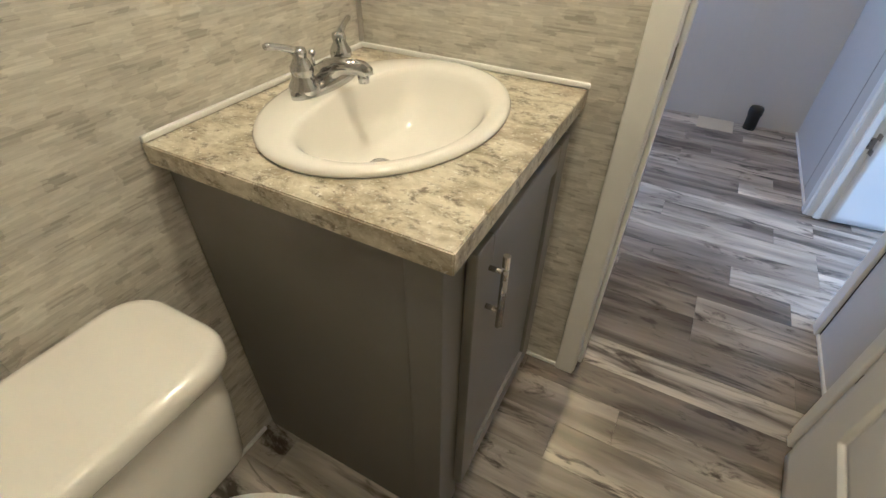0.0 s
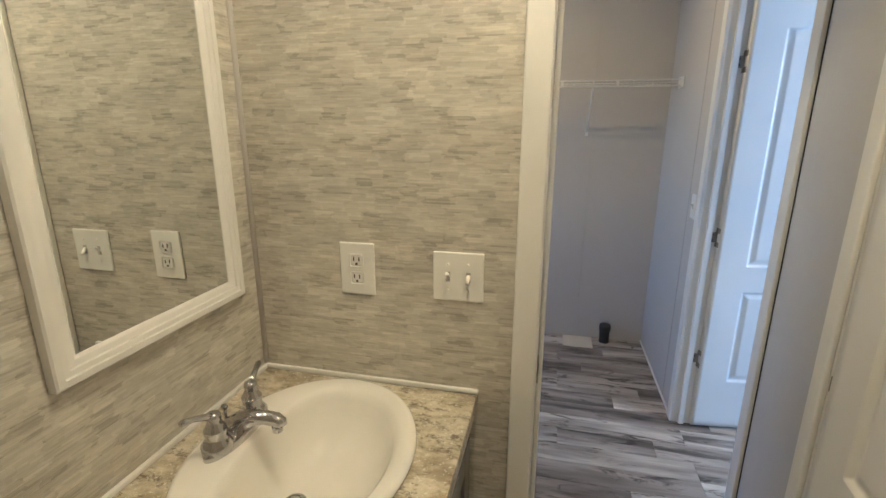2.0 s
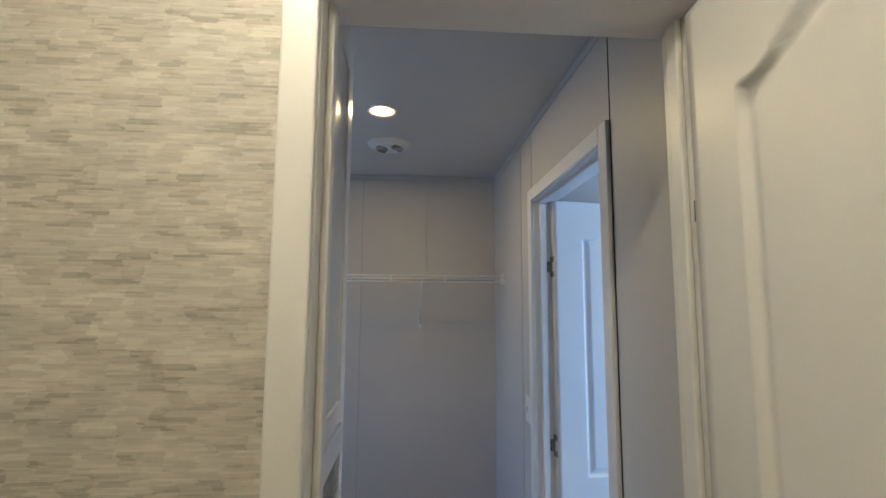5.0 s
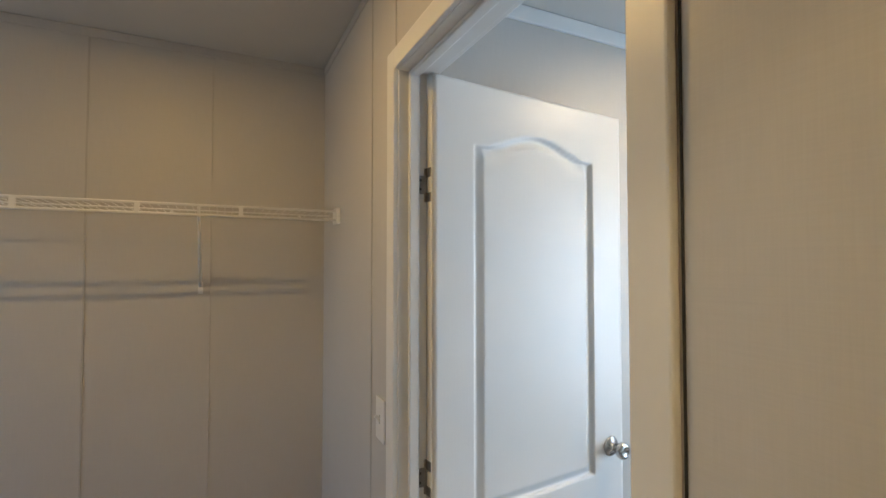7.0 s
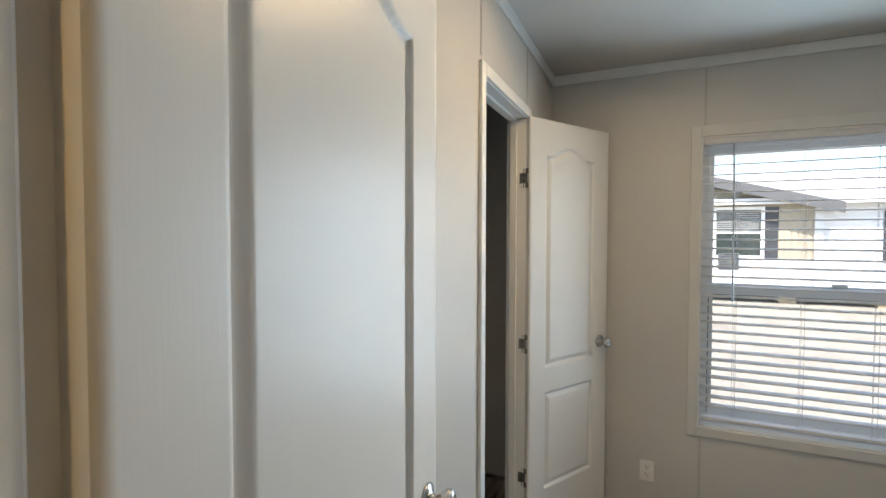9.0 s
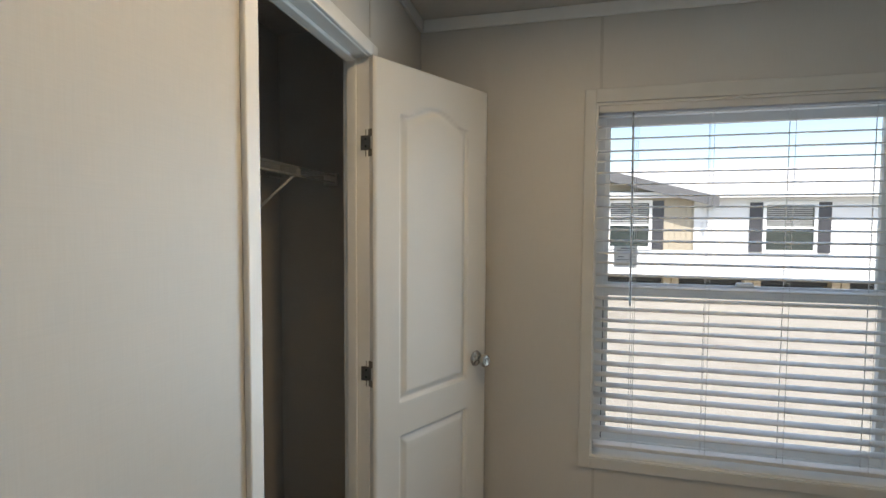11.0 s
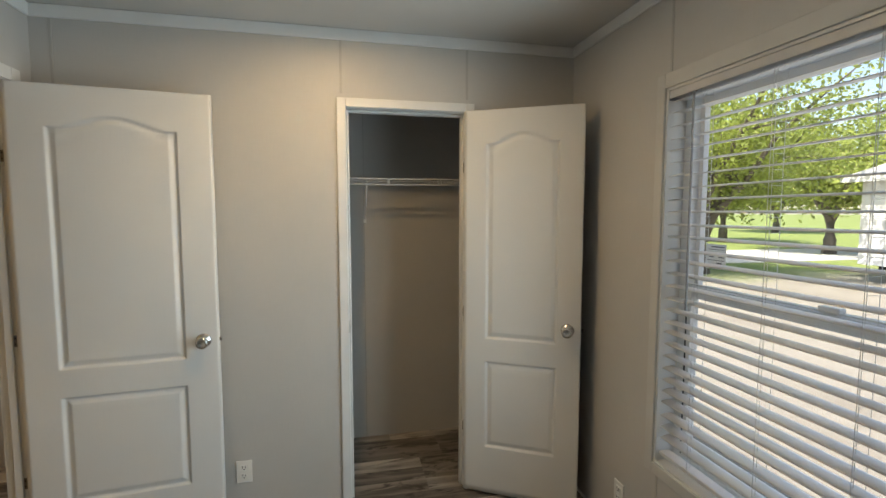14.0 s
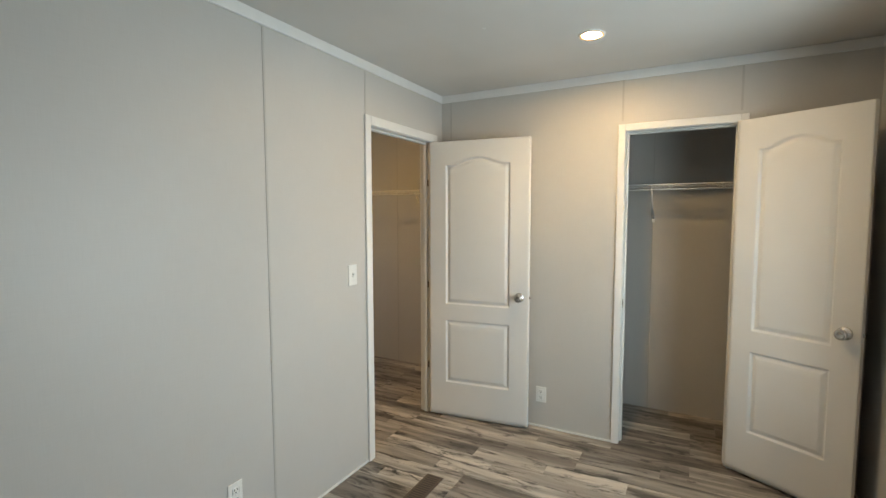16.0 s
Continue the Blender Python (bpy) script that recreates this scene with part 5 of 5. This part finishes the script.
        part("door_pane", boxes((xt - 0.026, xt - 0.021, y0 + 0.14, y1 - 0.14, z0 + 0.25, z1 - 0.15)), M_PANE, d)
        for y in (y0 - 0.35, y1 + 0.35):
            lm = bmesh.new()
            box(lm, xt - 0.06, xt, y - 0.14, y + 0.14, z1 - 0.28, z1 + 0.02)
            part("lamp_plate", lm, M_VINYL, h)
            lb = bmesh.new()
            lathe(lb, [(0.0, 0.10), (0.05, 0.08), (0.075, -0.02), (0.06, -0.10), (0.0, -0.11)], 12, (xt - 0.13, y, z1 - 0.12))
            part("wall_lantern", lb, M_SHUTTER, h)
        st = bmesh.new()
        for k in range(4):
            box(st, xt - 1.5 + 0.28 * k, xt - 0.06, y0 - 0.15, y1 + 0.15, GZ if k == 0 else GZ + 0.17 * k, GZ + 0.17 * (k + 1))
        part("steps", st, M_WHITE_SIDE, h)
    return h


far_home("white and tan manufactured home with dark shutters across the lot", 17.0, (-1.85, 4.44), [(-9.0, -1.85), (4.44, 11.0)], 0.03, 2.40, 3.55,
         [(-0.50, 1.90, 0.90, 2.22, 2, True), (5.62, 6.80, 0.72, 2.00, 1, False), (8.65, 9.70, 0.72, 2.00, 1, False), (-4.88, -3.68, 0.85, 2.15, 1, False), (-7.9, -6.9, 0.85, 2.15, 1, False)],
         (3.12, 4.02, 0.20, 2.12), (1.42, 3.35))


def tree(label, x, y, height, spread_r, trunk_r, leaves, seed, first=1.1, leaf=0.13):
    rnd = random.Random(seed)
    o = thing("tree", label, "tree", "trees beyond the lot", at=pose(x, y, GZ))
    bm = bmesh.new()
    sweep(bm, [(0, 0, -0.1), (0.02, 0.01, first * 0.4), (0.0, 0.03, first), (0.05, 0.0, first * 1.25)], [trunk_r * 1.35, trunk_r, trunk_r * 0.92, trunk_r * 0.6], 14)
    tips = []
    for k in range(9):
        a = 2 * math.pi * k / 9 + rnd.uniform(-0.3, 0.3)
        reach = spread_r * rnd.uniform(0.5, 0.95)
        rise = height * rnd.uniform(0.35, 0.95)
        p0 = Vector((0, 0, first * rnd.uniform(0.85, 1.1)))
        p3 = Vector((reach * math.cos(a), reach * math.sin(a), max(first * 1.2, rise)))
        pts = [p0.lerp(p3, f) + Vector((rnd.uniform(-.15, .15), rnd.uniform(-.15, .15), 0.55 * math.sin(f * math.pi))) for f in (0, 0.25, 0.5, 0.75, 1)]
        r0 = trunk_r * 0.5
        sweep(bm, pts, [r0, r0 * 0.75, r0 * 0.5, r0 * 0.3, r0 * 0.1], 8)
        tips += pts[2:]
        for j in range(5):
            q = pts[rnd.choice((1, 2, 3))]
            e = q + Vector((rnd.uniform(-1, 1), rnd.uniform(-1, 1), rnd.uniform(-0.2, 0.9))) * spread_r * 0.42
            sweep(bm, [q, q.lerp(e, 0.5) + Vector((0, 0, 0.1)), e], [r0 * 0.3, r0 * 0.18, r0 * 0.05], 6)
            tips += [q.lerp(e, 0.6), e]
    part("trunk", bm, M_BARK, o, "dark branching trunk")
    rg = np.random.RandomState(seed)
    centres = np.array([tuple(t) for t in tips])
    n = leaves
    c = centres[rg.randint(0, len(centres), n)] + rg.normal(0, 1, (n, 3)) * np.array([0.42, 0.42, 0.34]) * spread_r * 0.28
    keep = c[:, 2] > first * 1.05
    c = c[keep]
    n = len(c)
    u = rg.normal(0, 1, (n, 3))
    u /= np.linalg.norm(u, axis=1)[:, None]
    w = np.cross(u, rg.normal(0, 1, (n, 3)))
    w /= np.linalg.norm(w, axis=1)[:, None]
    s = (leaf * rg.uniform(0.6, 1.3, n))[:, None]
    quad = np.stack([c - u * s, c + w * s * 0.55, c + u * s, c - w * s * 0.55], 1).reshape(-1, 3)
    me = bpy.data.meshes.new("crown")
    me.from_pydata(quad.tolist(), [], np.arange(4 * n).reshape(-1, 4).tolist())
    me.materials.append(M_LEAF)
    cr = new("crown", me)
    cr.parent = o
    return o


tree("broad leafy tree with a forking dark trunk by the road", 14.0, 13.6, 7.0, 4.4, 0.26, 31000, 3, 1.25, 0.072)
tree("leafy tree beyond the road", 25.2, 18.2, 7.5, 4.4, 0.26, 15000, 5, 1.7, 0.13)
tree("leafy tree across the far lawn", 27.5, 27.0, 8.5, 4.8, 0.28, 8000, 8, 1.9, 0.20)
tree("leafy tree across the far lawn", 11.0, 31.0, 9.0, 5.0, 0.30, 8000, 9, 1.9, 0.20)
tree("leafy tree across the far lawn", 44.0, 38.0, 9.5, 5.6, 0.30, 7000, 11, 2.0, 0.26)
tree("leafy tree behind the white home", 31.0, 11.0, 6.4, 3.6, 0.24, 6000, 12, 2.0, 0.2)
tree("leafy tree across the far lawn", 26.0, 48.0, 11.0, 6.5, 0.34, 7000, 14, 2.2, 0.28)


# ---- plank floor ----
def plank_floor():
    rnd = random.Random(11)
    o = tagged(thing("floor", "grey-brown weathered wood-look vinyl plank floor", "floor"), kind="structure")
    wide = 0.1215
    made = {}
    def plank_mesh(length):
        if length in made:
            return made[length]
        g = 0.0003
        bm = bmesh.new()
        b = 0.0008
        x0, x1, y0, y1 = g, length - g, g, wide - g
        lo = [bm.verts.new((x, y, -0.006)) for x, y in ((x0, y0), (x1, y0), (x1, y1), (x0, y1))]
        mid = [bm.verts.new((x, y, -b * 0.6)) for x, y in ((x0, y0), (x1, y0), (x1, y1), (x0, y1))]
        hi = [bm.verts.new((x, y, 0.0)) for x, y in ((x0 + b, y0 + b), (x1 - b, y0 + b), (x1 - b, y1 - b), (x0 + b, y1 - b))]
        for a, c in ((lo, mid), (mid, hi)):
            for k in range(4):
                bm.faces.new((a[k], a[(k + 1) % 4], c[(k + 1) % 4], c[k]))
        bm.faces.new(hi)
        made[length] = mesh_of("plank", bm, M_PLANK)
        return made[length]
    y = -1.1
    while y < 3.75:
        west = -1.65 if y > 1.95 else -0.55
        lo = -1.70 if y > 1.85 else (-0.36 if y > -1.0 else 1.10)
        hi = 3.74 if y + wide < 3.70 else 1.12
        x = west - 0.1 - rnd.choice((0.0, 0.15, 0.3, 0.45, 0.6))
        while x < 3.80:
            length = rnd.choice((0.45, 0.6, 0.75, 0.9, 1.2))
            x0, x1 = max(x, lo), min(x + length, hi)
            if x1 - x0 > 0.02:
                p = new("plank", plank_mesh(round(x1 - x0, 4)))
                p.matrix_basis = pose(x0, y, 0.0)
                p.parent = o
            x += length
        y += wide
    rest = bmesh.new()
    y = -1.1 - wide
    while y > -2.26:
        x = 1.0 - rnd.choice((0.0, 0.2, 0.4))
        while x < 3.75:
            box(rest, max(x, 1.1) + 0.0004, min(x + 0.9, 3.74) - 0.0004, y + 0.0004, y + wide - 0.0004, -0.006, 0.0)
            x += 0.9
        y -= wide
    tagged(part("plank_rest", rest, M_PLANK, o), kind="stuff")


plank_floor()
